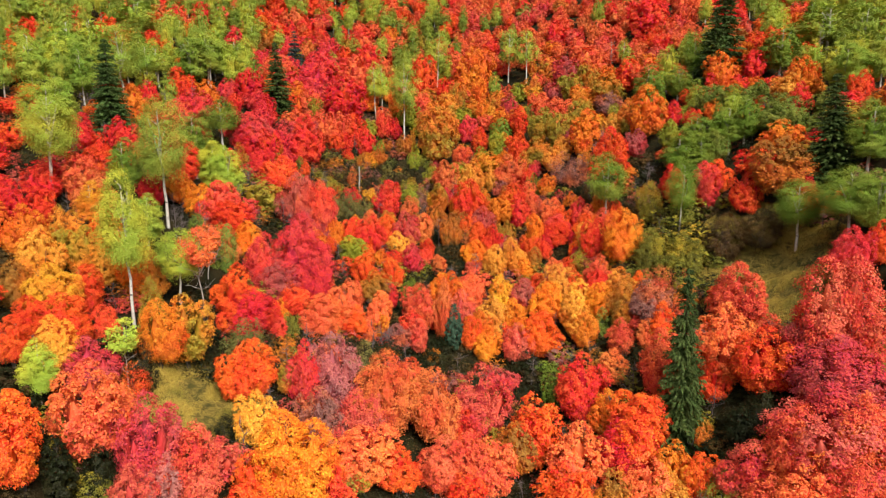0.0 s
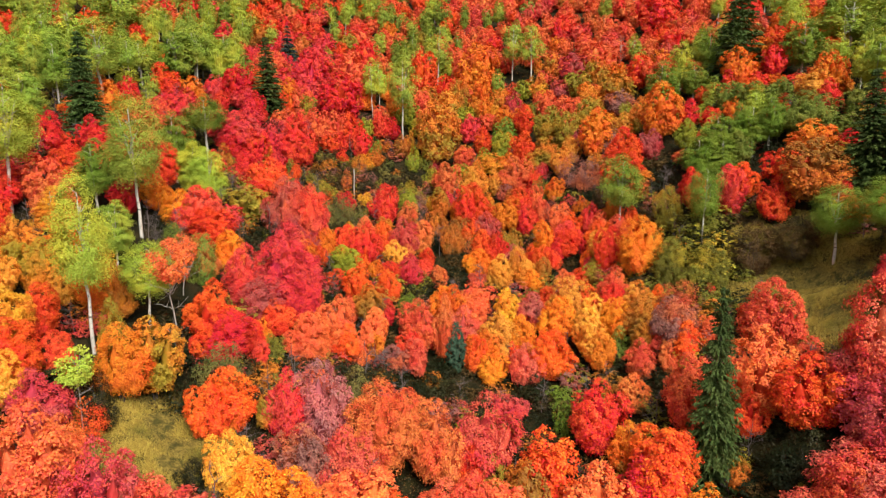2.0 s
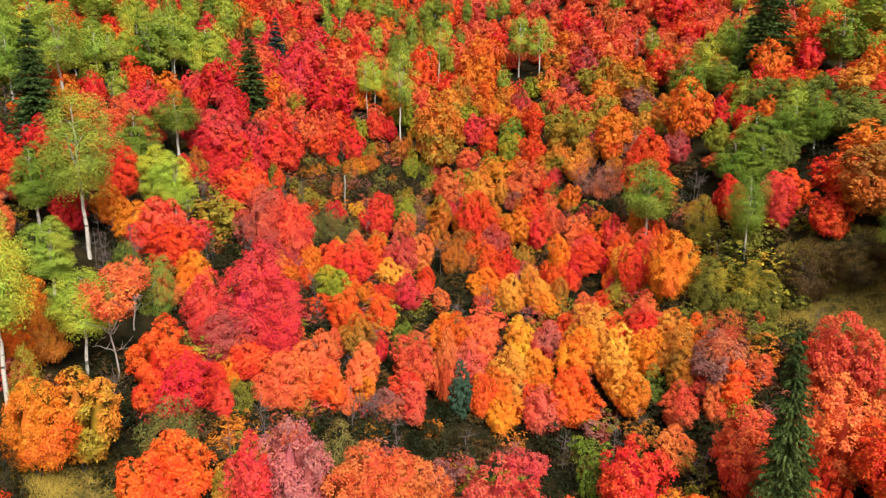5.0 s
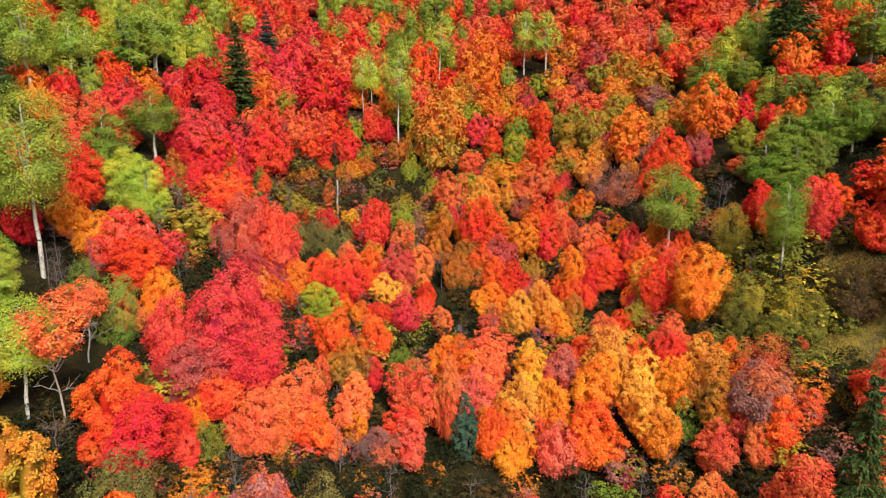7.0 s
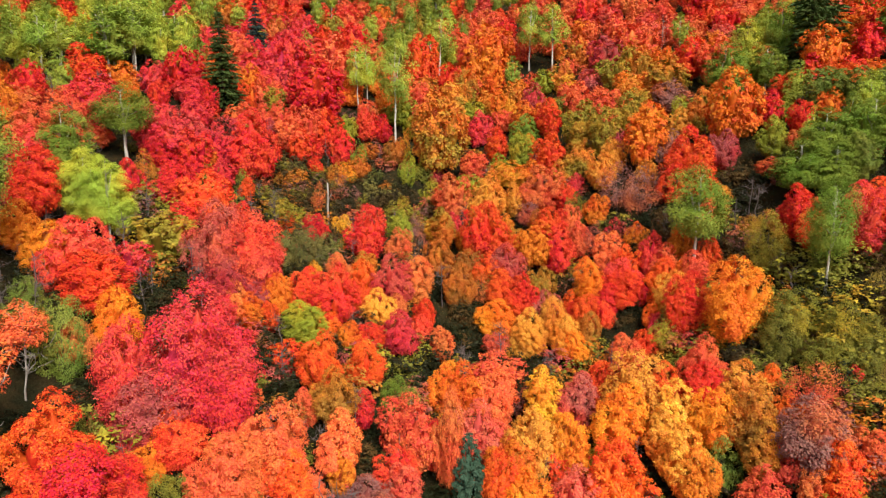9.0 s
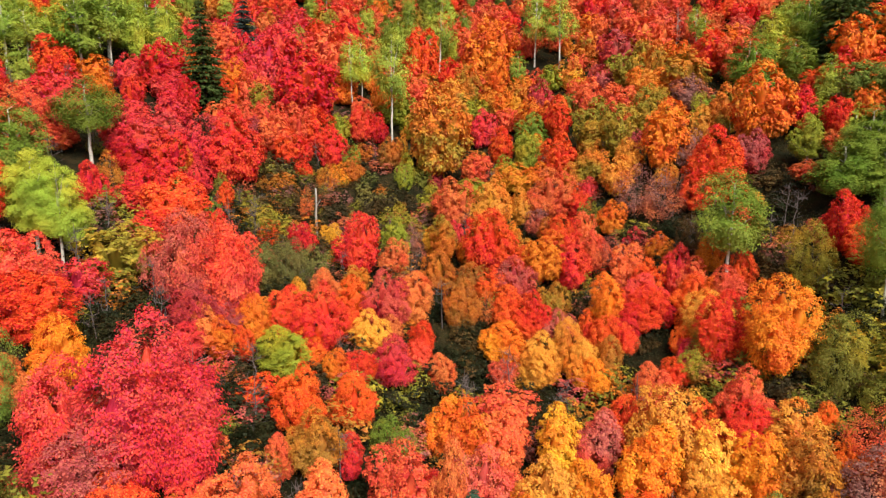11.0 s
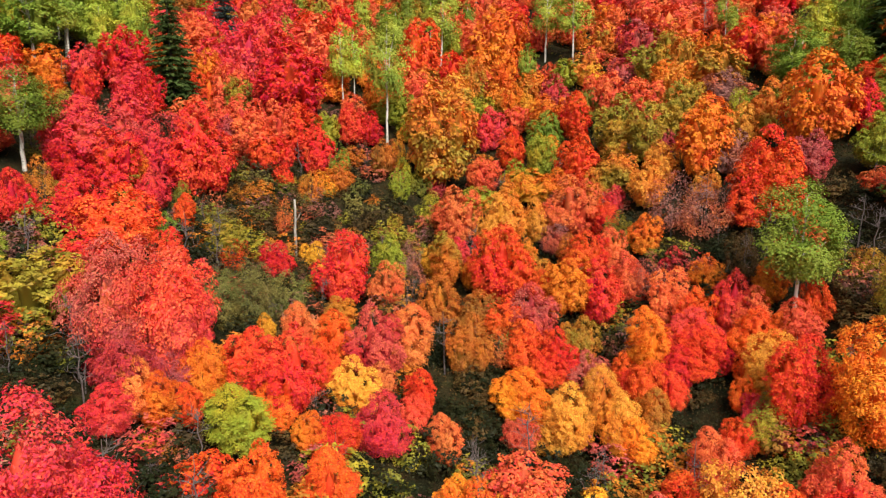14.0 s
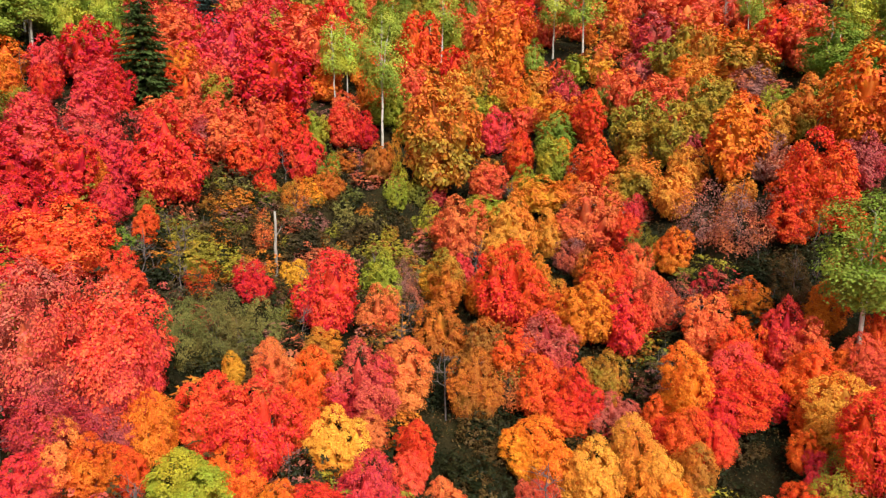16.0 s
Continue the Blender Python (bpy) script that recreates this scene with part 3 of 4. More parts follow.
plant("maple", -23.0, 43.9, 3.5, 2.3, "ro")
plant("high", -20.2, 44.0, 10.2, 3.5, "ay")
plant("maple", 22.9, 44.0, 3.0, 2.0, "sc")
plant("fir", 16.0, 44.2, 12.7, 3.5, "fi")
plant("maple", 5.0, 44.3, 4.2, 2.8, "ru")
plant("airy", -7.5, 44.3, 5.8, 3.4, "mp")
plant("airy", -0.5, 44.7, 5.7, 3.5, "so")
plant("airy", -3.9, 44.8, 6.1, 4.6, "so")
plant("maple", -26.6, 45.2, 4.1, 2.7, "am")
plant("maple", 6.2, 45.3, 5.8, 3.9, "ro")
plant("maple", 1.4, 45.3, 3.5, 2.5, "ro")
plant("maple", 18.5, 45.4, 3.1, 2.1, "cr")
plant("bush", -13.7, 45.5, 3.4, 2.8, "wi")
plant("bush", 3.0, 45.5, 2.7, 2.5, "ol")
plant("maple", 19.6, 46.4, 6.1, 4.0, "co")
plant("maple", 11.7, 46.7, 3.8, 2.6, "or")
plant("maple", -28.5, 46.7, 4.2, 2.8, "or")
plant("airy", 2.5, 46.8, 5.6, 4.0, "sa")
plant("maple", -23.5, 47.0, 2.9, 1.9, "am")
plant("maple", -21.4, 47.1, 4.1, 2.7, "or")
plant("maple", -24.8, 47.5, 3.7, 2.5, "yo")
plant("maple", -14.9, 47.6, 2.6, 2.1, "ro")
plant("maple", 15.6, 48.0, 5.3, 3.8, "co")
plant("bush", -5.8, 48.0, 3.6, 3.4, "wi")
plant("maple", -20.7, 48.0, 3.8, 2.5, "ru")
plant("maple", -13.6, 48.1, 3.5, 3.5, "sc")
plant("maple", -26.7, 48.1, 3.8, 2.5, "yo")
plant("airy", 28.8, 48.3, 4.4, 2.9, "rs")
plant("maple", 30.9, 48.3, 3.2, 2.1, "ro")
plant("high", -18.8, 48.4, 5.6, 3.0, "ay")
plant("top", -17.2, 48.4, 6.2, 2.5, "co")
plant("maple", -12.2, 48.8, 2.1, 1.8, "rs")
plant("maple", -14.9, 49.0, 4.4, 3.2, "ro")
plant("maple", 10.3, 49.1, 5.4, 3.7, "sc")
plant("maple", -22.7, 49.2, 3.2, 3.0, "or")
plant("maple", -12.6, 49.4, 2.7, 1.8, "sc")
plant("bush", -11.6, 50.3, 2.0, 2.1, "yb")
plant("maple", 22.1, 50.5, 5.8, 3.8, "co")
plant("bush", 8.5, 50.8, 3.2, 1.9, "ga")
plant("maple", -31.8, 51.0, 3.4, 2.2, "cr")
plant("maple", 13.0, 51.1, 3.2, 2.2, "so")
plant("maple", -30.0, 51.1, 3.3, 2.2, "ro")
plant("aspen", 31.9, 51.1, 5.8, 3.3, "ga")
plant("bush", -14.7, 51.4, 1.8, 1.2, "yb")
plant("maple", -9.3, 51.4, 3.8, 2.8, "co")
plant("maple", -12.3, 51.4, 2.2, 1.5, "or")
plant("maple", -13.4, 51.8, 1.9, 1.3, "rs")
plant("maple", -8.8, 52.0, 2.9, 2.0, "so")
plant("maple", -11.7, 52.2, 3.1, 2.6, "sc")
plant("maple", -6.0, 52.4, 2.3, 1.5, "co")
plant("high", 30.9, 52.4, 6.4, 4.7, "ga")
plant("maple", -6.9, 52.4, 3.1, 2.3, "ro")
plant("maple", 17.2, 52.8, 3.4, 2.2, "ro")
plant("maple", 16.2, 52.9, 2.7, 1.8, "so")
plant("airy", -12.9, 52.9, 4.1, 3.5, "mc")
plant("top", -18.3, 53.0, 4.5, 2.0, "co")
plant("aspen", -22.8, 53.1, 4.8, 2.7, "ag")
plant("aspen", -26.9, 53.2, 3.9, 2.7, "ye")
plant("maple", -7.6, 53.4, 4.3, 3.2, "co")
plant("maple", -13.1, 53.6, 2.0, 1.3, "or")
plant("airy", -3.6, 53.6, 2.4, 2.4, "mv")
plant("airy", -13.8, 53.7, 5.4, 3.3, "rs")
plant("maple", -9.7, 53.8, 2.4, 1.6, "rs")
plant("maple", -1.9, 53.8, 3.1, 2.1, "sa")
plant("maple", 14.3, 53.9, 3.2, 2.4, "co")
plant("maple", 19.2, 53.9, 2.5, 1.7, "co")
plant("maple", -5.1, 54.5, 2.5, 1.7, "or")
plant("maple", -27.4, 54.5, 4.2, 2.8, "so")
plant("maple", -31.4, 54.6, 2.7, 2.8, "sc")
plant("airy", 16.2, 54.6, 2.6, 2.2, "mc")
plant("airy", -11.6, 54.6, 7.2, 5.1, "rs")
plant("high", -30.8, 54.7, 9.7, 4.2, "ay")
plant("maple", -2.5, 55.0, 2.9, 1.9, "sc")
plant("bush", -17.8, 55.0, 3.5, 2.6, "gr")
plant("airy", 17.0, 55.1, 4.2, 3.9, "mv")
plant("airy", -10.6, 55.2, 5.6, 3.4, "rs")
plant("maple", -11.1, 55.2, 2.5, 1.7, "rs")
plant("maple", 11.6, 55.3, 3.3, 2.2, "or")
plant("maple", -5.1, 55.4, 3.8, 2.7, "co")
plant("maple", -17.4, 55.6, 2.4, 1.6, "so")
plant("juniper", 0.9, 55.6, 4.0, 1.9, "ju")
plant("maple", -29.2, 55.7, 4.5, 3.3, "co")
plant("maple", 15.1, 55.8, 3.5, 2.5, "ru")
plant("maple", 3.7, 55.8, 3.3, 2.3, "or")
plant("airy", 6.4, 55.8, 3.5, 2.8, "pk")
plant("airy", 0.1, 56.0, 5.5, 1.7, "so")
plant("maple", -9.8, 56.1, 2.2, 1.5, "co")
plant("maple", 2.3, 56.3, 3.1, 2.0, "ro")
plant("high", 29.0, 56.3, 5.8, 3.7, "ga")
plant("maple", 11.5, 56.4, 3.6, 2.8, "am")
plant("maple", 8.3, 56.4, 4.1, 3.4, "ro")
plant("bush", 13.3, 56.5, 2.8, 2.3, "gr")
plant("bush", -20.5, 56.8, 2.4, 2.0, "gr")
plant("maple", 3.1, 57.0, 3.5, 2.4, "or")
plant("maple", -2.0, 57.2, 4.3, 2.9, "co")
plant("maple", 15.2, 57.3, 3.9, 2.6, "ru")
plant("maple", -0.7, 57.3, 2.7, 1.8, "sc")
plant("maple", -7.3, 57.5, 2.3, 1.5, "co")
plant("maple", -16.3, 57.8, 3.7, 2.5, "or")
plant("sparse", 18.2, 57.9, 3.0, 2.4, "so")
plant("maple", 17.1, 58.0, 2.3, 1.5, "or")
plant("maple", 13.6, 58.0, 3.6, 2.4, "or")
plant("high", -23.1, 58.0, 10.7, 4.2, "ag")
plant("maple", 6.0, 58.2, 2.4, 1.6, "sc")
plant("maple", -5.9, 58.3, 3.3, 2.4, "ru")
plant("maple", 11.1, 58.4, 3.2, 2.1, "am")
plant("maple", 4.3, 58.5, 4.0, 2.7, "am")
plant("maple", 6.1, 58.7, 4.1, 2.7, "or")
plant("airy", 1.4, 58.7, 3.8, 2.7, "pk")
plant("maple", 20.9, 58.9, 1.2, 0.8, "rs")
plant("maple", -4.5, 58.9, 2.4, 1.6, "sc")
plant("maple", 2.7, 58.9, 2.8, 1.9, "co")
plant("bush", 8.0, 58.9, 2.2, 1.9, "yg")
plant("maple", 9.2, 59.0, 4.4, 3.3, "or")
plant("aspen", 35.9, 59.2, 6.1, 4.0, "ga")
plant("maple", 11.9, 59.3, 3.8, 2.8, "am")
plant("maple", -18.5, 59.3, 3.7, 3.8, "cr")
plant("bush", 27.5, 59.4, 3.2, 4.6, "bb")
plant("maple", 15.3, 59.4, 3.7, 3.2, "am")
plant("aspen", -27.0, 59.5, 5.7, 3.0, "ga")
plant("bush", 21.9, 59.5, 2.9, 2.6, "yb")
plant("maple", -24.9, 59.7, 3.6, 2.4, "cr")
plant("bush", 20.0, 59.7, 2.5, 2.5, "yb")
plant("maple", -6.7, 60.0, 3.6, 2.4, "ro")
plant("maple", -19.3, 60.0, 4.8, 3.5, "rs")
plant("maple", 13.7, 60.2, 3.3, 2.2, "sc")
plant("maple", 17.3, 60.2, 1.5, 1.0, "ro")
plant("maple", 31.6, 60.4, 2.5, 1.7, "cr")
plant("bush", 24.8, 60.5, 3.7, 4.2, "bb")
plant("bush", 21.1, 60.5, 3.4, 3.4, "yb")
plant("bush", -2.7, 60.5, 2.3, 2.0, "ga")
plant("maple", -21.1, 60.8, 3.4, 2.5, "or")
plant("fir", 33.9, 60.9, 9.7, 4.4, "fi")
plant("maple", 11.8, 61.1, 3.4, 2.3, "ro")
plant("maple", 7.3, 61.1, 3.7, 2.6, "mc")
plant("maple", 5.1, 61.1, 4.4, 2.9, "ye")
plant("maple", 10.4, 61.2, 4.9, 3.3, "am")
plant("maple", -29.9, 61.3, 3.9, 2.7, "ro")
plant("maple", 2.7, 61.3, 3.7, 2.6, "co")
plant("maple", 14.2, 61.5, 3.9, 2.6, "co")
plant("maple", -12.5, 61.6, 2.2, 1.9, "rs")
plant("maple", -4.7, 61.6, 3.0, 2.0, "ro")
plant("maple", 0.8, 61.6, 3.8, 2.6, "or")
plant("maple", -23.2, 61.8, 3.3, 2.5, "or")
plant("maple", -0.1, 61.9, 3.5, 2.3, "or")
plant("bush", 18.7, 62.2, 3.1, 2.5, "yb")
plant("bush", 19.7, 62.5, 3.5, 3.5, "yb")
plant("maple", 30.4, 62.5, 6.0, 5.6, "ru")
plant("maple", -12.2, 63.0, 2.8, 1.9, "so")
plant("maple", 8.7, 63.0, 3.3, 2.4, "ro")
plant("maple", 27.6, 63.1, 4.1, 2.8, "ro")
plant("maple", -8.5, 63.2, 2.9, 3.0, "yg")
plant("maple", -11.4, 63.3, 2.6, 1.9, "or")
plant("airy", -13.0, 63.5, 3.4, 2.8, "mc")
plant("maple", -10.5, 63.9, 2.0, 1.3, "ro")
plant("maple", 16.6, 64.0, 5.4, 3.6, "or")
plant("maple", -5.7, 64.0, 2.0, 1.5, "or")
plant("maple", -4.6, 64.1, 2.0, 1.9, "ro")
plant("high", 22.2, 64.7, 7.5, 2.7, "ga")
plant("airy", -11.8, 64.7, 2.7, 2.3, "mc")
plant("maple", 10.5, 64.7, 3.2, 2.2, "co")
plant("airy", -13.7, 64.8, 5.7, 3.3, "mc")
plant("maple", -7.4, 65.0, 2.4, 1.6, "ro")
plant("maple", -31.9, 65.1, 3.4, 2.3, "ro")
plant("maple", -10.2, 65.1, 2.9, 1.9, "or")
plant("maple", -33.5, 65.4, 4.2, 2.8, "cr")
plant("maple", -3.0, 65.5, 3.1, 2.2, "rs")
plant("maple", -24.3, 65.6, 4.5, 4.0, "cr")
plant("maple", 14.7, 65.8, 4.3, 2.9, "ro")
plant("maple", -6.8, 65.8, 4.3, 2.9, "sc")
plant("maple", 12.1, 65.9, 2.0, 1.7, "ro")
plant("airy", -11.8, 65.9, 5.5, 3.6, "rs")
plant("maple", -0.5, 65.9, 2.4, 1.8, "so")
plant("bush", 13.5, 66.0, 2.2, 2.4, "yb")
plant("aspen", -20.4, 66.0, 5.5, 2.5, "ay")
plant("airy", -11.5, 66.1, 4.2, 2.5, "rs")
plant("aspen", -21.7, 66.1, 5.5, 2.8, "ay")
plant("maple", -8.6, 66.5, 3.3, 2.4, "sc")
plant("maple", 7.9, 66.5, 2.4, 2.0, "or")
plant("aspen", -19.8, 66.5, 3.4, 1.8, "ay")
plant("maple", 25.0, 66.6, 4.8, 3.2, "rs")
plant("airy", 13.0, 66.6, 1.8, 1.3, "rs")
plant("maple", -29.3, 66.9, 4.3, 2.9, "sc")
plant("maple", -1.7, 67.0, 2.0, 1.4, "rs")
plant("maple", 7.5, 67.2, 2.9, 1.9, "am")
plant("maple", -4.3, 67.2, 3.2, 2.3, "am")
plant("airy", 3.0, 67.3, 1.6, 1.6, "sa")
plant("maple", 13.0, 67.5, 2.0, 1.3, "ro")
plant("maple", 26.6, 67.5, 3.6, 2.4, "ro")
plant("maple", -5.8, 67.5, 2.9, 1.9, "ro")
plant("maple", 4.6, 67.5, 2.7, 2.2, "am")
plant("aspen", -37.2, 67.7, 6.7, 3.3, "ag")
plant("maple", 5.3, 67.7, 3.7, 2.5, "am")
plant("maple", 9.1, 67.7, 2.7, 1.9, "ru")
plant("maple", -1.5, 67.8, 2.6, 1.7, "cr")
plant("maple", -3.2, 68.2, 2.4, 1.6, "so")
plant("maple", 14.5, 68.2, 3.5, 2.8, "am")
plant("maple", 6.8, 68.4, 3.6, 2.4, "am")
plant("maple", -31.6, 68.6, 3.6, 2.4, "cr")
plant("bush", 20.7, 68.7, 3.6, 3.0, "ol")
plant("maple", 23.3, 68.8, 2.9, 2.3, "ro")
plant("maple", 3.3, 68.8, 3.2, 2.6, "or")
plant("maple", 10.2, 68.9, 2.1, 1.4, "sc")
plant("bush", -11.6, 69.0, 1.8, 1.3, "dg")
plant("maple", 13.9, 69.1, 2.1, 1.4, "ro")
plant("maple", 9.2, 69.2, 2.9, 2.0, "ro")
plant("maple", -26.6, 69.3, 4.5, 3.0, "rs")
plant("maple", -8.7, 69.3, 1.7, 1.1, "ye")
plant("maple", -7.3, 69.5, 2.9, 2.0, "so")
plant("maple", 10.6, 69.5, 2.5, 2.2, "cr")
plant("aspen", -24.6, 69.8, 6.7, 3.2, "ga")
plant("maple", 8.4, 69.8, 2.2, 1.5, "ro")
plant("maple", -3.8, 69.8, 4.1, 2.7, "sa")
plant("maple", 16.4, 70.0, 2.9, 2.5, "co")
plant("maple", 11.7, 70.1, 2.9, 2.9, "cr")
plant("maple", 15.5, 70.1, 2.5, 1.7, "or")
plant("maple", -5.7, 70.2, 3.2, 2.5, "ro")
plant("maple", 14.6, 70.3, 3.0, 2.3, "ro")
plant("maple", 12.8, 70.3, 2.2, 1.5, "cr")
plant("bush", -11.3, 70.3, 2.7, 2.5, "wi")
plant("maple", 23.0, 70.3, 3.9, 2.7, "cr")
plant("bush", -9.9, 70.6, 3.1, 2.5, "wi")
plant("aspen", -37.4, 70.6, 3.9, 2.4, "ag")
plant("maple", 8.4, 70.7, 2.5, 1.7, "ro")
plant("maple", 9.5, 70.8, 3.9, 2.6, "or")
plant("maple", 11.8, 70.9, 3.3, 2.4, "rs")
plant("high", 16.7, 71.1, 8.0, 4.1, "ga")
plant("bush", -9.2, 71.2, 2.1, 1.9, "wi")
plant("maple", 17.8, 71.2, 2.6, 1.7, "ro")
plant("maple", 0.8, 71.3, 3.3, 2.2, "ru")
plant("maple", 6.8, 71.3, 2.6, 2.0, "mc")
plant("maple", 4.9, 71.4, 2.4, 2.0, "ro")
plant("maple", -2.2, 71.5, 3.6, 3.0, "so")
plant("maple", 15.0, 71.6, 3.0, 2.0, "co")
plant("maple", 5.2, 71.8, 3.3, 2.2, "ro")
plant("maple", 3.8, 72.2, 3.2, 2.3, "ro")
plant("airy", 14.3, 72.4, 3.4, 2.0, "rs")
plant("maple", 42.6, 72.4, 3.8, 2.5, "ro")
plant("sparse", 2.5, 72.4, 2.7, 1.8, "so")
plant("fir", -33.9, 72.4, 10.3, 4.3, "fi")
plant("maple", -22.0, 72.5, 3.0, 2.0, "sc")
plant("maple", -6.0, 72.5, 2.1, 2.1, "ru")
plant("maple", 12.5, 72.7, 3.1, 2.1, "ro")
plant("maple", -14.3, 72.7, 2.7, 1.8, "sc")
plant("maple", -35.7, 72.8, 3.0, 2.0, "ro")
plant("maple", 6.7, 72.9, 3.2, 2.1, "yo")
plant("maple", -16.7, 73.0, 3.9, 4.0, "sc")
plant("aspen", 27.0, 73.0, 3.9, 2.9, "ga")
plant("maple", 28.3, 73.2, 3.7, 2.9, "gr")
plant("bush", -8.6, 73.2, 2.5, 2.3, "wi")
plant("maple", -19.2, 73.3, 3.4, 3.0, "sc")
plant("maple", 16.5, 73.5, 2.8, 1.9, "or")
plant("maple", 11.8, 74.1, 3.6, 2.4, "co")
plant("maple", 35.1, 74.1, 4.7, 4.9, "gr")
plant("aspen", 25.3, 74.2, 4.4, 4.1, "ga")
plant("maple", -29.2, 74.2, 4.1, 3.6, "co")
plant("bush", -21.6, 74.4, 3.0, 2.6, "yo")
plant("aspen", 31.8, 74.4, 5.6, 3.2, "ga")
plant("maple", 3.0, 74.5, 2.9, 2.2, "ro")
plant("sparse", -11.7, 74.6, 2.2, 1.4, "ro")
plant("airy", 4.2, 74.6, 3.7, 2.9, "mc")
plant("aspen", 27.0, 74.8, 5.4, 3.4, "ga")
plant("aspen", 30.6, 75.2, 5.2, 3.4, "ga")
plant("maple", 1.5, 75.2, 2.9, 2.2, "ru")
plant("maple", -5.9, 75.4, 4.5, 3.0, "sc")
plant("bush", 15.9, 75.4, 2.9, 2.1, "bb")
plant("maple", 14.0, 75.5, 2.8, 1.9, "or")
plant("maple", -3.7, 75.8, 2.9, 1.9, "so")
plant("bush", -15.8, 76.0, 1.6, 1.6, "ga")
plant("maple", 5.7, 76.1, 3.4, 2.3, "or")
plant("maple", -0.7, 76.2, 3.3, 2.3, "ru")
plant("maple", 8.2, 76.2, 4.1, 2.7, "sc")
plant("maple", 7.0, 76.5, 3.9, 3.1, "or")
plant("maple", -33.6, 76.7, 4.9, 3.3, "or")
plant("sparse", 11.3, 76.8, 3.1, 1.9, "mv")
plant("maple", 5.1, 76.9, 2.7, 1.8, "ro")
plant("maple", 34.3, 76.9, 3.1, 2.1, "ro")
plant("maple", 38.6, 77.0, 4.0, 2.7, "sc")
plant("bush", -2.1, 77.2, 2.5, 1.7, "dg")
plant("maple", 10.5, 77.2, 2.7, 1.8, "co")
plant("maple", -32.0, 77.3, 3.3, 2.2, "so")
plant("maple", -15.2, 77.4, 2.4, 1.6, "ro")
plant("aspen", 43.8, 77.5, 6.1, 4.5, "ag")
plant("maple", -10.0, 77.5, 2.4, 1.9, "cr")
plant("high", -24.3, 77.6, 5.7, 4.0, "ga")
plant("maple", 10.0, 77.6, 3.1, 2.1, "co")
plant("maple", -21.7, 77.9, 3.3, 3.1, "cr")
plant("bush", 13.1, 77.9, 2.6, 2.0, "dg")
plant("maple", 13.0, 78.1, 2.3, 1.6, "rs")
plant("maple", -19.9, 78.5, 4.2, 3.0, "sc")
plant("maple", -17.5, 78.6, 2.9, 2.0, "rs")
plant("maple", 3.0, 78.7, 5.0, 3.5, "ro")
plant("maple", -8.2, 79.2, 2.5, 1.7, "ye")
plant("maple", -21.9, 79.3, 5.2, 4.3, "rs")
plant("maple", -0.5, 79.5, 3.8, 2.5, "yo")
plant("maple", 18.1, 79.6, 3.5, 2.8, "ro")
plant("bush", -2.6, 79.6, 3.3, 1.8, "mv")
plant("maple", -3.7, 79.7, 3.5, 2.4, "yg")
plant("maple", -29.8, 79.7, 3.7, 3.2, "co")
plant("maple", 8.2, 79.9, 3.2, 2.5, "ro")
plant("maple", 1.4, 79.9, 2.8, 1.9, "or")
plant("maple", 20.1, 79.9, 3.0, 2.5, "ro")
plant("maple", -19.3, 80.0, 3.2, 2.1, "or")
plant("bush", -16.4, 80.0, 1.9, 1.5, "yb")
plant("aspen", -40.4, 80.1, 6.9, 3.3, "ga")
plant("maple", 19.0, 80.1, 6.0, 4.1, "ro")
plant("maple", -0.9, 80.2, 2.8, 1.9, "ye")
plant("sparse", 17.0, 80.4, 3.6, 1.9, "mv")
plant("maple", 9.8, 80.5, 2.9, 2.0, "co")
plant("sparse", 15.4, 80.5, 3.9, 2.8, "mv")
plant("snag", -9.7, 80.6, 3.8, 3.5, "gy")
plant("maple", 7.3, 80.6, 2.9, 2.0, "ru")
plant("maple", 12.0, 80.7, 2.9, 2.0, "or")
plant("aspen", -46.7, 81.3, 7.3, 3.3, "ag")
plant("maple", 22.5, 81.5, 3.8, 2.6, "mc")
plant("maple", 41.3, 81.6, 5.2, 3.5, "or")
plant("maple", 0.4, 81.6, 2.5, 1.6, "rs")
plant("maple", 40.0, 81.7, 4.5, 4.1, "am")
plant("maple", -18.6, 81.7, 4.2, 2.8, "rs")
plant("bush", 10.7, 81.7, 2.8, 1.7, "yb")
plant("maple", 26.3, 81.8, 3.7, 2.5, "yg")
plant("maple", -29.1, 81.8, 4.7, 4.2, "rs")
plant("sparse", -10.6, 81.9, 2.8, 1.3, "co")
plant("sparse", 14.0, 82.0, 4.5, 3.2, "mv")
plant("high", -36.8, 82.4, 9.8, 5.4, "ag")
plant("sparse", 15.3, 82.7, 2.7, 1.4, "so")
plant("maple", -16.3, 82.9, 6.2, 4.2, "sc")
plant("maple", 5.0, 82.9, 2.1, 1.4, "ye")
plant("maple", 2.5, 83.0, 3.0, 2.0, "am")
plant("maple", -49.8, 83.0, 5.2, 3.5, "or")
plant("maple", 6.9, 83.0, 2.4, 1.8, "mv")
plant("maple", -21.4, 83.5, 3.0, 2.9, "pk")
plant("maple", 33.7, 83.6, 2.0, 1.3, "ro")
plant("maple", 0.2, 83.7, 4.4, 3.0, "so")
plant("maple", 10.0, 83.7, 2.7, 1.8, "ro")
plant("maple", -34.9, 83.8, 4.3, 2.9, "sc")
plant("maple", 29.4, 83.8, 3.1, 2.1, "ro")
plant("maple", 34.6, 84.2, 4.0, 4.4, "gr")
plant("maple", -36.8, 84.2, 3.2, 2.1, "or")
plant("bush", -19.1, 84.4, 3.3, 1.4, "dg")
plant("maple", 32.3, 84.5, 3.1, 2.1, "or")
plant("maple", 3.8, 84.8, 4.7, 3.2, "am")
plant("maple", 17.1, 84.8, 2.7, 1.8, "am")
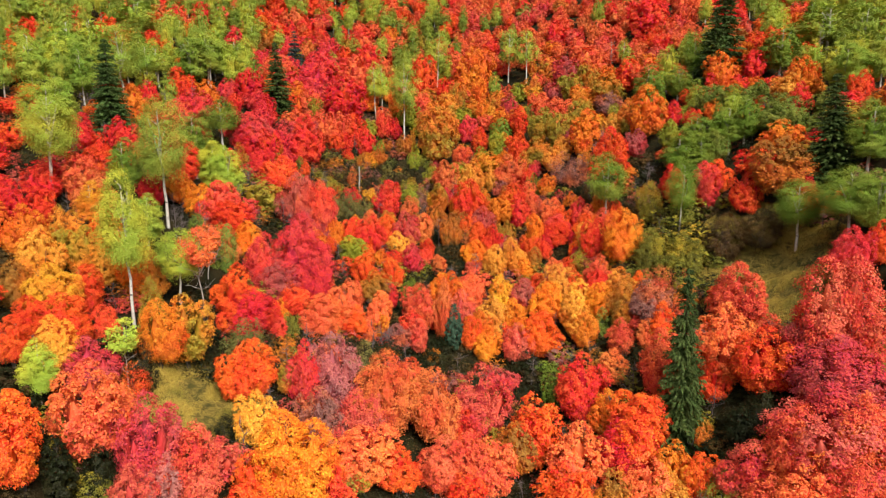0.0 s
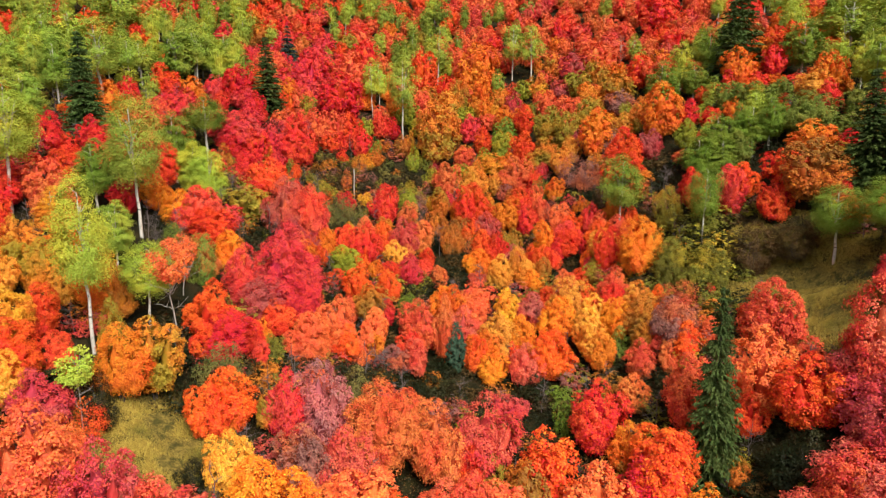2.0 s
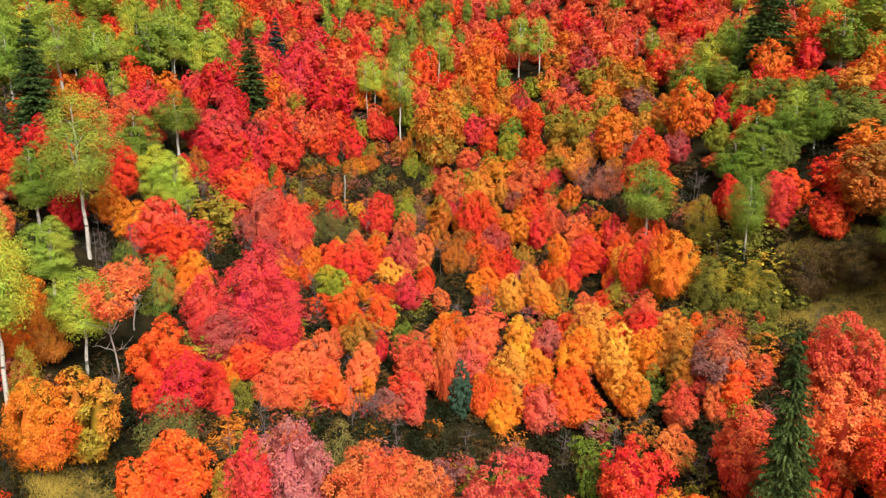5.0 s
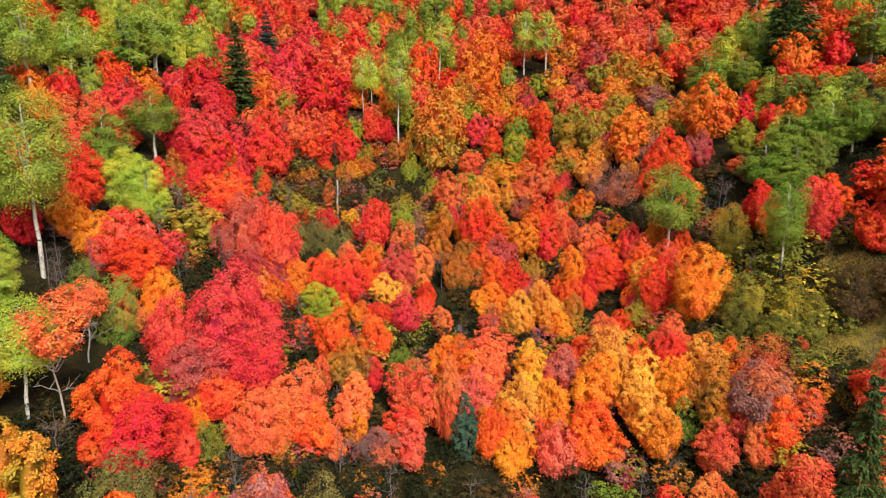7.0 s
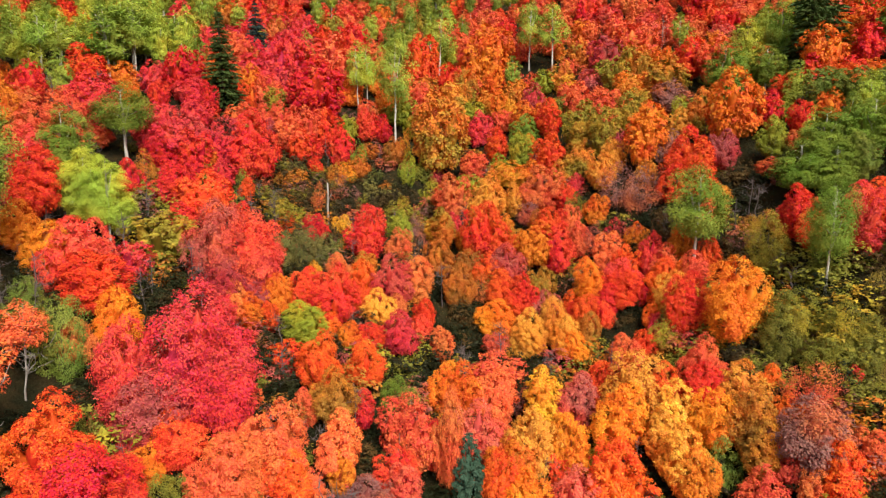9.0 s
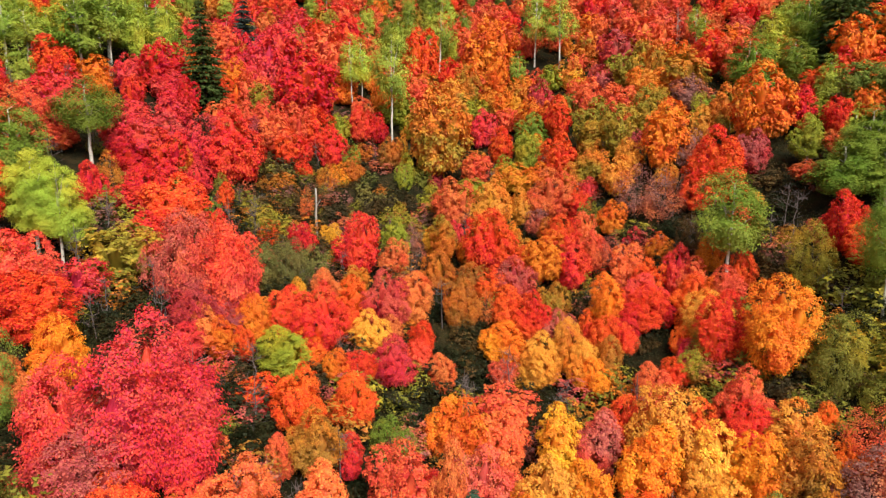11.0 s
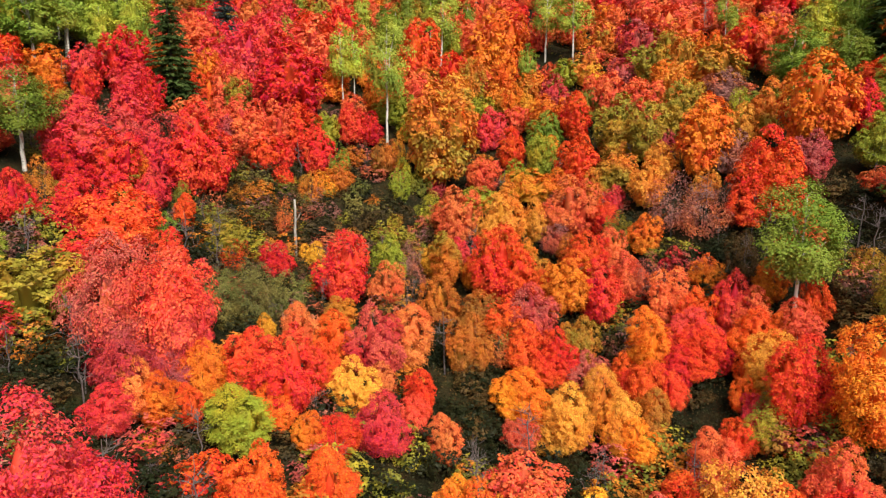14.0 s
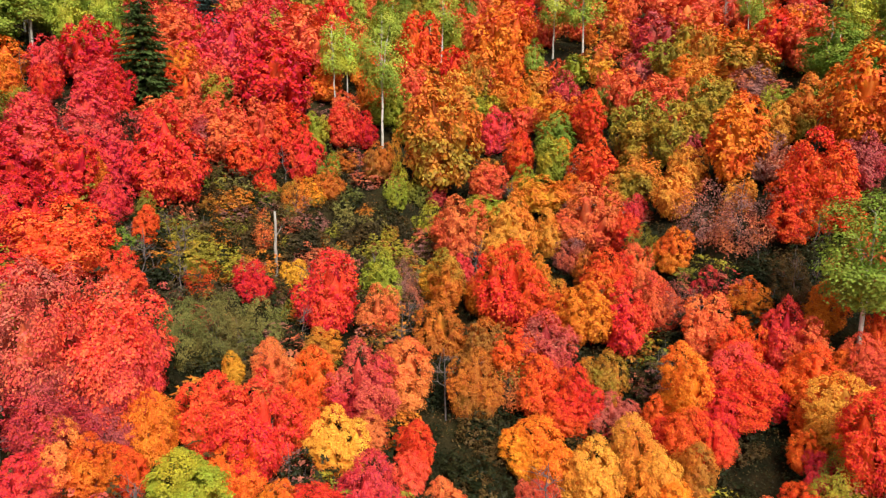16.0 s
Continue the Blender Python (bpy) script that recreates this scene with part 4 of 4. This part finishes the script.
plant("maple", 8.0, 84.9, 4.6, 3.8, "so")
plant("maple", 5.7, 85.0, 3.3, 2.2, "am")
plant("aspen", -45.8, 85.1, 7.6, 3.5, "ay")
plant("maple", 24.6, 85.6, 7.1, 4.8, "or")
plant("maple", 13.6, 85.7, 3.6, 2.5, "am")
plant("maple", 28.0, 86.2, 3.9, 2.6, "cr")
plant("airy", 19.4, 86.2, 3.4, 2.5, "mv")
plant("maple", -22.0, 86.3, 4.4, 3.2, "rs")
plant("maple", 32.9, 86.3, 4.1, 4.1, "gr")
plant("aspen", -44.6, 86.5, 8.4, 3.5, "ag")
plant("maple", 11.4, 86.5, 2.3, 1.5, "rs")
plant("bush", -9.9, 87.0, 2.1, 1.8, "yo")
plant("maple", -11.7, 87.0, 1.9, 1.5, "ro")
plant("maple", 17.7, 87.0, 6.1, 4.6, "or")
plant("bush", -26.7, 87.1, 2.1, 1.9, "yb")
plant("maple", -13.2, 87.7, 3.6, 2.6, "ro")
plant("maple", 14.8, 87.9, 3.8, 2.6, "am")
plant("maple", 10.2, 88.2, 3.3, 2.3, "yo")
plant("maple", -16.0, 88.5, 2.7, 2.2, "mc")
plant("bush", -9.0, 88.6, 2.0, 1.8, "or")
plant("maple", -8.0, 88.7, 2.4, 1.9, "ru")
plant("maple", -12.2, 88.7, 2.8, 1.9, "sc")
plant("maple", -14.2, 88.8, 4.0, 3.3, "co")
plant("maple", 7.8, 89.0, 2.8, 2.0, "or")
plant("maple", -26.2, 89.2, 2.8, 1.9, "sc")
plant("maple", 11.9, 89.2, 3.9, 3.3, "yo")
plant("maple", 5.9, 89.3, 2.8, 3.4, "ye")
plant("maple", -33.2, 89.5, 4.6, 3.7, "ro")
plant("maple", -28.8, 89.5, 3.0, 2.0, "or")
plant("bush", -3.7, 89.5, 2.8, 1.7, "yg")
plant("maple", -16.9, 89.8, 3.4, 2.3, "co")
plant("maple", -15.3, 89.8, 4.1, 3.0, "co")
plant("maple", 21.6, 90.1, 3.6, 2.4, "am")
plant("bush", -8.3, 90.1, 3.0, 1.6, "ga")
plant("maple", -9.9, 90.4, 3.8, 2.6, "sc")
plant("maple", 23.6, 90.5, 4.6, 3.1, "yo")
plant("maple", 9.8, 90.6, 4.7, 3.2, "ro")
plant("maple", 4.9, 90.8, 2.9, 2.1, "yg")
plant("bush", -2.3, 90.9, 2.3, 2.4, "yb")
plant("maple", 15.4, 90.9, 2.9, 2.4, "mc")
plant("maple", -13.3, 91.0, 3.8, 2.7, "co")
plant("maple", -1.2, 91.0, 1.7, 1.6, "mc")
plant("maple", 14.5, 91.3, 5.3, 3.5, "ol")
plant("high", -37.9, 91.5, 5.7, 3.2, "ag")
plant("maple", -5.2, 91.6, 3.0, 2.0, "ru")
plant("maple", -22.8, 91.8, 3.3, 2.2, "cr")
plant("maple", 32.5, 91.9, 3.4, 3.4, "ro")
plant("maple", -1.1, 91.9, 8.6, 5.8, "yo")
plant("maple", 2.4, 92.1, 3.1, 3.0, "co")
plant("aspen", 53.5, 92.1, 7.9, 5.3, "ag")
plant("maple", -11.7, 92.1, 4.3, 3.2, "ro")
plant("maple", 27.1, 92.3, 4.2, 3.1, "ga")
plant("maple", -24.8, 92.8, 2.9, 2.7, "rs")
plant("maple", 13.1, 92.9, 3.8, 3.2, "yo")
plant("aspen", -40.9, 93.0, 4.8, 2.8, "ay")
plant("maple", 18.1, 93.1, 5.3, 3.6, "ol")
plant("maple", -28.4, 93.1, 3.5, 2.3, "rs")
plant("maple", 13.3, 93.4, 5.5, 3.7, "ol")
plant("maple", -9.9, 93.7, 3.1, 2.1, "yg")
plant("bush", 22.7, 93.7, 3.0, 2.2, "yg")
plant("maple", 7.1, 93.9, 3.8, 2.5, "yg")
plant("maple", -25.5, 94.0, 5.3, 3.6, "cr")
plant("fir", -21.8, 94.0, 9.9, 4.2, "fi")
plant("high", -37.5, 94.2, 5.5, 3.9, "ag")
plant("aspen", 44.5, 94.5, 7.4, 4.7, "ga")
plant("aspen", -46.0, 94.5, 7.4, 3.7, "ay")
plant("maple", 36.1, 94.6, 3.6, 3.0, "sc")
plant("aspen", 31.2, 94.7, 4.9, 3.5, "ga")
plant("bush", -4.2, 94.8, 3.1, 1.3, "ye")
plant("maple", -56.2, 94.9, 4.8, 3.3, "ro")
plant("maple", 36.7, 95.0, 5.8, 4.1, "or")
plant("maple", 41.3, 95.3, 4.1, 3.0, "sc")
plant("maple", 5.0, 95.3, 4.2, 3.0, "ro")
plant("maple", -19.7, 95.4, 3.3, 2.3, "ro")
plant("maple", 8.2, 95.4, 2.5, 1.8, "or")
plant("bare", 50.2, 95.6, 6.0, 2.5, "gy")
plant("maple", -8.1, 95.6, 3.7, 2.5, "sc")
plant("maple", -17.6, 95.6, 3.3, 2.7, "yb")
plant("aspen", 27.7, 95.7, 6.1, 4.2, "ga")
plant("maple", -18.0, 95.9, 4.1, 2.9, "co")
plant("aspen", -33.8, 96.2, 7.2, 4.0, "ga")
plant("maple", -19.8, 96.3, 4.5, 3.0, "or")
plant("airy", 23.0, 96.5, 3.8, 4.3, "mv")
plant("maple", 8.1, 96.8, 4.1, 3.2, "ga")
plant("maple", -13.2, 97.0, 6.9, 5.5, "cr")
plant("maple", 10.4, 97.0, 4.7, 3.1, "ro")
plant("maple", -6.7, 97.3, 3.2, 2.2, "cr")
plant("high", -31.8, 97.7, 6.5, 3.4, "ag")
plant("maple", 15.7, 97.7, 4.9, 4.3, "co")
plant("maple", 44.4, 97.9, 6.2, 4.1, "ro")
plant("fir", 36.8, 97.9, 11.5, 5.6, "fi")
plant("high", -5.4, 98.5, 11.2, 3.6, "ag")
plant("high", -32.4, 98.5, 7.4, 4.0, "ag")
plant("maple", 19.2, 98.6, 4.4, 3.2, "am")
plant("maple", 23.1, 98.9, 5.4, 5.3, "yo")
plant("maple", 3.4, 99.5, 4.0, 2.7, "rs")
plant("maple", 8.3, 99.7, 4.3, 3.7, "or")
plant("maple", 28.6, 99.9, 5.5, 4.0, "co")
plant("maple", -49.9, 100.2, 4.0, 2.7, "ro")
plant("maple", 13.9, 100.2, 4.7, 3.2, "co")
plant("maple", 12.6, 100.9, 3.6, 2.4, "yb")
plant("aspen", 35.4, 101.4, 6.9, 2.6, "ga")
plant("aspen", -32.4, 101.8, 5.0, 3.4, "ag")
plant("maple", 44.1, 101.9, 4.5, 3.8, "or")
plant("aspen", 54.4, 102.0, 7.1, 7.5, "ag")
plant("maple", -18.9, 102.4, 6.4, 4.2, "rs")
plant("maple", 26.3, 102.7, 5.3, 3.9, "ro")
plant("maple", -4.4, 102.9, 3.5, 2.9, "yg")
plant("fir", 40.0, 103.3, 13.6, 6.5, "fi")
plant("maple", 7.0, 103.4, 3.0, 2.0, "ye")
plant("maple", -6.8, 103.6, 3.7, 2.5, "or")
plant("maple", 5.9, 103.9, 3.9, 2.6, "or")
plant("maple", -40.0, 104.0, 3.9, 2.6, "or")
plant("aspen", -61.6, 104.3, 8.1, 6.5, "ag")
plant("high", -9.9, 104.3, 8.1, 2.5, "ay")
plant("maple", 13.7, 104.8, 3.6, 2.5, "co")
plant("maple", -3.8, 105.0, 4.4, 3.5, "co")
plant("maple", 9.9, 105.3, 4.0, 2.6, "mc")
plant("maple", 24.7, 105.3, 3.9, 2.6, "or")
plant("high", -9.0, 105.4, 7.3, 2.2, "ay")
plant("maple", 19.1, 105.6, 4.6, 3.1, "ol")
plant("maple", -23.7, 105.7, 4.5, 3.0, "co")
plant("maple", 22.6, 106.6, 4.0, 2.7, "yo")
plant("aspen", -31.7, 108.0, 4.5, 5.5, "ay")
plant("maple", -23.2, 109.2, 4.0, 2.7, "rs")
plant("maple", 1.9, 109.5, 5.0, 3.3, "yo")
plant("maple", -18.5, 109.5, 5.7, 4.1, "rs")
plant("maple", -13.4, 109.8, 6.7, 5.2, "co")
plant("maple", -8.2, 109.8, 4.1, 2.7, "or")
plant("maple", 0.1, 111.4, 5.1, 3.8, "ro")
plant("maple", 19.2, 111.5, 5.3, 4.5, "mc")
plant("maple", -56.3, 111.7, 4.4, 3.0, "sc")
plant("fir", -23.1, 112.1, 6.9, 3.2, "bf")
plant("aspen", -47.5, 112.1, 6.5, 5.6, "ag")
plant("maple", 5.5, 112.2, 4.4, 2.9, "or")
plant("high", 28.5, 112.6, 5.1, 2.1, "ag")
plant("maple", 23.6, 113.7, 4.9, 4.9, "co")
plant("bare", 26.6, 113.9, 5.7, 3.3, "gy")
plant("maple", -3.5, 115.9, 7.0, 4.6, "ro")
plant("maple", 5.0, 116.6, 8.0, 5.7, "or")
plant("high", 13.8, 118.2, 8.8, 3.4, "ag")
plant("maple", 3.2, 119.7, 6.0, 4.3, "co")
plant("high", -1.0, 119.7, 10.2, 3.7, "ag")
plant("high", 11.0, 120.3, 8.6, 3.4, "ag")
plant("maple", -12.7, 122.4, 5.5, 4.0, "sc")
plant("maple", 35.2, 125.4, 7.8, 6.2, "sc")

# ---- the wood between them: each takes the kind and colour that grow near it ----
CLEARINGS = [(-15.0, 39.6, 4.6, 3.2), (26.9, 57.4, 4.0, 3.6), (25.8, 51.5, 2.9, 4.8), (-8.5, 83.5, 7.5, 5.5)]

# gaps in the wood, where only brush grows; their shade is in its colour
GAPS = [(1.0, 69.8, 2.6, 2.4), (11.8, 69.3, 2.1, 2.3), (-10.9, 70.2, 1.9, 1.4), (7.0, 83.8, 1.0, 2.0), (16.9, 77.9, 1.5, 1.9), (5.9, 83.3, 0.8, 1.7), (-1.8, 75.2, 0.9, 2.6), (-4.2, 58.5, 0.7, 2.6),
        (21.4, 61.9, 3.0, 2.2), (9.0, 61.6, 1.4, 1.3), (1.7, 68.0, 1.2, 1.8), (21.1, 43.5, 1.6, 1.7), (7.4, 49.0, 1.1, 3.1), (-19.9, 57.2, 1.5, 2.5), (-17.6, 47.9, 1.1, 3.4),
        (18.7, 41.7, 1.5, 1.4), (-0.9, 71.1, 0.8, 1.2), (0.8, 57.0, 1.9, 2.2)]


def in_gap(x, y):
    return any(((x - cx) / (rx + 0.8)) ** 2 + ((y - cy) / (ry + 0.8)) ** 2 < 1 for cx, cy, rx, ry in GAPS)


def in_clearing(x, y, margin=1.0):
    return any(((x - cx) / (rx * margin)) ** 2 + ((y - cy) / (ry * margin)) ** 2 < 1 for cx, cy, rx, ry in CLEARINGS)


def join_far(name, label, category):
    """One joined mesh of all that was added, a material to each colour."""
    verts, tris, slots, mats, first = [], [], [], [], 0
    for k, (colour, items) in enumerate(sorted(FAR.items())):
        mats.append(BARK["aspen"] if colour == "trunk" else BARK["twig"] if colour == "twig" else LEAF[colour])
        for vv, ff in items:
            if ff.shape[1] == 4:
                ff = np.concatenate([ff[:, [0, 1, 2]], ff[:, [0, 2, 3]]])
            verts.append(vv)
            tris.append(ff + first)
            slots.append(np.full(len(ff), k))
            first += len(vv)
    me = mesh_of(name, np.concatenate(verts), np.concatenate(tris), mats[0])
    for m in mats[1:]:
        me.materials.append(m)
    me.polygons.foreach_set("material_index", np.concatenate(slots).astype(np.int32))
    FAR.clear()
    return tagged(new(name, me), label, category, kind="stuff")


def fill_wood():
    rng = random.Random(11)
    listed = list(PLANTED)
    spots = [(a, b - 1.4, 5.0) if k in ("high", "top", "bare", "snag") else (a, b, w) for a, b, w, k, c in listed]
    y = 24.0
    while y < 186:
        step = 1.95 + 0.010 * max(y - 40, 0)
        half = 0.67 * y + 6
        x = -half + rng.uniform(0, step)
        while x < half:
            px, py = x + rng.uniform(-0.45, 0.45) * step, y + rng.uniform(-0.45, 0.45) * step
            x += step
            if in_clearing(px, py) or in_gap(px, py):
                continue
            near = sorted(((px - a) ** 2 + (py - b) ** 2, w, k, c) for a, b, w, k, c in listed if abs(px - a) < 18 and abs(py - b) < 18 and k != "snag")[:5]
            wide = rng.uniform(2.0, 4.0) if y < 74 else rng.uniform(1.8, 3.2) + 0.008 * (y - 74)
            if any((px - a) ** 2 + (py - b) ** 2 < ((0.44 if y < 76 else 0.38 if y < 98 else 0.29) * (w + wide)) ** 2 for a, b, w in spots if abs(px - a) < 5 and abs(py - b) < 5):
                continue
            kind, colour = rng.choice([("aspen", "ag"), ("maple", "sc"), ("maple", "ro"), ("maple", "gr"), ("aspen", "ag"), ("maple", "co")])
            if near:
                d, w, kind, colour = rng.choice(near[:3])
            if kind == "high":
                kind = "aspen"
            if kind == "aspen" and py < 74:
                kind, colour = "maple", rng.choice(["ol", "or", "ro", "yo", "gr"])
            if -2 < px < 30 and 76 < py < 132 and rng.random() < 0.85:
                kind, colour = "maple", rng.choice(["or", "am", "yo", "co", "ye", "yg", "am", "so"])
            if kind == "aspen" and -20 < px < 2 and 74 < py < 112:
                kind, colour = "maple", rng.choice(["co", "sc", "or", "rs", "ro"])
            if py > 95 and colour in ("sc", "cr") and rng.random() < 0.6:
                colour = rng.choice(["co", "so", "so", "sa"])
            if 2 < px < 48 and py > 112 and rng.random() < 0.8:
                kind, colour = "maple", rng.choice(["co", "so", "co", "sa", "co", "sc", "so"])
            if colour == "gr" and rng.random() < 0.5:
                kind, colour = "maple", rng.choice(["or", "ol", "ru", "ro", "ol"])
            if kind in ("fir", "bare", "top", "juniper", "sparse"):
                kind, colour = "maple", rng.choice(["ru", "ro", "ol"])
            high = wide * (rng.uniform(0.72, 1.0) if py < 98 else rng.uniform(0.95, 1.3))
            if kind == "aspen":
                high, wide, colour = rng.uniform(4.5, 6.8), rng.uniform(1.7, 2.6), rng.choice(["ag", "ay", "ga", "ag", "ay"])
            elif kind == "bush":
                high, wide = rng.uniform(1.2, 2.2), wide * 0.8
            size = near_size(px, py, float(land(px, py)))
            spots.append((px, py, wide))
            far_tree(kind, px, py, high, wide, colour, 3 if kind == "aspen" else max(size, 2 if 72 < py < 90 else 3 if py < 108 else 4), rng)
        y += step
    return spots


TREES = fill_wood()
join_far("distant_woods", "red, orange and green autumn woods covering the slope", "woods")


# ---- low growth: brush, dry grass and fallen leaves ----
CELLS = {}
for cx, cy, across in TREES:
    CELLS.setdefault((int(cx // 6), int(cy // 6)), []).append((cx, cy, across))


def covered(x, y):
    """Deep under a crown, where nothing of the floor shows."""
    i, j = int(x // 6), int(y // 6)
    return any((x - a) ** 2 + (y - 0.25 * w - b) ** 2 < (0.36 * w) ** 2 for u in (i - 1, i, i + 1) for v in (j - 1, j, j + 1) for a, b, w in CELLS.get((u, v), ()))


def brush(seed, count, y0, y1, low, high, colours, keep, fine=5):
    rng = random.Random(seed)
    for k in range(count):
        y = rng.uniform(y0, y1)
        x = rng.uniform(-1, 1) * (0.66 * y + 3)
        if keep(x, y):
            tall = rng.uniform(low, high)
            far_tree("bush", x, y, tall, tall * rng.uniform(1.2, 2.0), rng.choice(colours), fine, rng)


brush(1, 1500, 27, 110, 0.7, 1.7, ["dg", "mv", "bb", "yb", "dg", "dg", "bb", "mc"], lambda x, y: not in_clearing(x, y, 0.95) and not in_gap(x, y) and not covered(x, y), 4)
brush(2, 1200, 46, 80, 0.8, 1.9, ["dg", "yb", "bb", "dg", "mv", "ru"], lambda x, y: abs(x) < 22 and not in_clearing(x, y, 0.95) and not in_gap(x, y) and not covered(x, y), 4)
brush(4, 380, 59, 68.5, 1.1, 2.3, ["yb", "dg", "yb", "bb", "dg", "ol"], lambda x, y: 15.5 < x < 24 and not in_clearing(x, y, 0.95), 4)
# brush of the gaps, in leaf colours that carry the shade down there
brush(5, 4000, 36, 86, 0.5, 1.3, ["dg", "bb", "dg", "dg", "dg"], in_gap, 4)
brush(3, 2600, 77, 91, 0.5, 1.5, ["bb", "bb", "wi", "dg", "bb", "yb", "ru", "mv"], lambda x, y: in_clearing(x, y, 1.1), 4)


def twigs(seed, count, y0, y1, keep):
    """Leafless grey saplings that stand between the crowns."""
    rng = random.Random(seed)
    kinds = [bare_stem(k) for k in range(70, 76)]
    shapes = [(np.array(v) * np.array([1.6, 1.6, 1.0]), np.array([f for f in ff if len(f) == 4])) for v, ff in kinds]
    for k in range(count):
        y = rng.uniform(y0, y1)
        x = rng.uniform(-1, 1) * (0.6 * y)
        if keep(x, y):
            vv, ff = rng.choice(shapes)
            turn, high = rng.uniform(0, 6.28), rng.uniform(1.8, 3.6)
            c, s = math.cos(turn) * high, math.sin(turn) * high
            FAR.setdefault("twig", []).append((vv @ np.array([[c, s, 0], [-s, c, 0], [0, 0, high]]) + np.array([x, y, float(land(x, y))]), ff))


def carpet(seed, count, y0, y1, half, size, tall, colours, keep):
    """Low leafy growth in uneven tufts that hides the soil."""
    rng = np.random.default_rng(seed)
    y = rng.uniform(y0, y1, count)
    x = rng.uniform(-1, 1, count) * half(y)
    ok = np.array([keep(a, b) for a, b in zip(x, y)])
    x, y = x[ok], y[ok]
    tuft = 0.5 + 0.28 * np.sin(x * 3.1 + 1.7 * np.sin(y * 2.3)) + 0.28 * np.sin(y * 2.7 + 1.9 * np.sin(x * 1.9))
    z = land(x, y) + tall * np.clip(tuft, 0.05, 1) * rng.uniform(0.1, 1.0, len(x)) ** 0.7
    facing = unit(rng.normal(size=(len(x), 3)) * 0.6 + np.array([0, -0.25, 0.9]))
    kind = np.sin(x * 0.9 + 2 * np.sin(y * 0.7)) + np.sin(y * 1.1 + 2 * np.sin(x * 0.6)) + rng.normal(size=len(x)) * 0.5
    which = np.clip(((kind + 2) / 4 * len(colours)).astype(int), 0, len(colours) - 1)
    for k, colour in enumerate(colours):
        pick = which == k
        if pick.any():
            FAR.setdefault(colour, []).append(leaf_cards(rng, np.column_stack([x, y, z])[pick], facing[pick], size))


twigs(9, 420, 36, 92, lambda x, y: not covered(x, y) and not in_clearing(x, y, 0.8))
# mostly the near-black green, so the floor's shade is painted in
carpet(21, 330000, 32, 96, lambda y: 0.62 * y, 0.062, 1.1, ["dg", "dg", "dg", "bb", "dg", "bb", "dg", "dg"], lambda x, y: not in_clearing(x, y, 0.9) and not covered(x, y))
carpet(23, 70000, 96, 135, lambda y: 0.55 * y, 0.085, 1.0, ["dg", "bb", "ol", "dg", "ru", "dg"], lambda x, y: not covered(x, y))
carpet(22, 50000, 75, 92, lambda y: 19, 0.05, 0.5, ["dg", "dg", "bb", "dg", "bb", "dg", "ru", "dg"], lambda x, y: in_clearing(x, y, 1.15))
join_far("undergrowth", "brush coloured shade-dark green and rust-brown under the trees", "undergrowth")


def grass(name, label, cx, cy, rx, ry, count, seed):
    """Thin leaning blades."""
    rng = np.random.default_rng(seed)
    t, r = rng.uniform(0, 2 * math.pi, count), np.sqrt(rng.uniform(0, 1, count))
    x, y = cx + rx * 1.15 * r * np.cos(t), cy + ry * 1.15 * r * np.sin(t)
    foot = np.column_stack([x, y, land(x, y) - 0.02])
    tuft = 0.5 + 0.3 * np.sin(x * 2.6 + 2 * np.sin(y * 1.7)) + 0.3 * np.sin(y * 3.3 + 2 * np.sin(x * 2.1))
    high = (rng.uniform(0.06, 0.26, count) * np.clip(tuft + 0.35, 0.3, 1.3))[:, None]
    lean = rng.normal(size=(count, 3)) * 0.45
    lean[:, 2] = 1
    side = unit(np.cross(lean, rng.normal(size=(count, 3)))) * 0.012
    v = np.stack([foot - side, foot + side, foot + lean * high], 1).reshape(-1, 3)
    faces = np.arange(3 * count).reshape(-1, 3)
    ob = new(name, mesh_of(name, v, faces, GRASS))
    return tagged(ob, label, "grass", kind="stuff")


GRASS = leaf_material("dry_grass", (0.54, 0.39, 0.085), (0.28, 0.23, 0.05), 0.4, 0.1)
grass("grass", "dry yellow-green meadow grass in a small glade", -15.0, 39.6, 4.6, 3.4, 60000, 3)
grass("grass", "dry olive grass on an open patch of slope", 26.4, 55.5, 4.8, 8.2, 110000, 4)
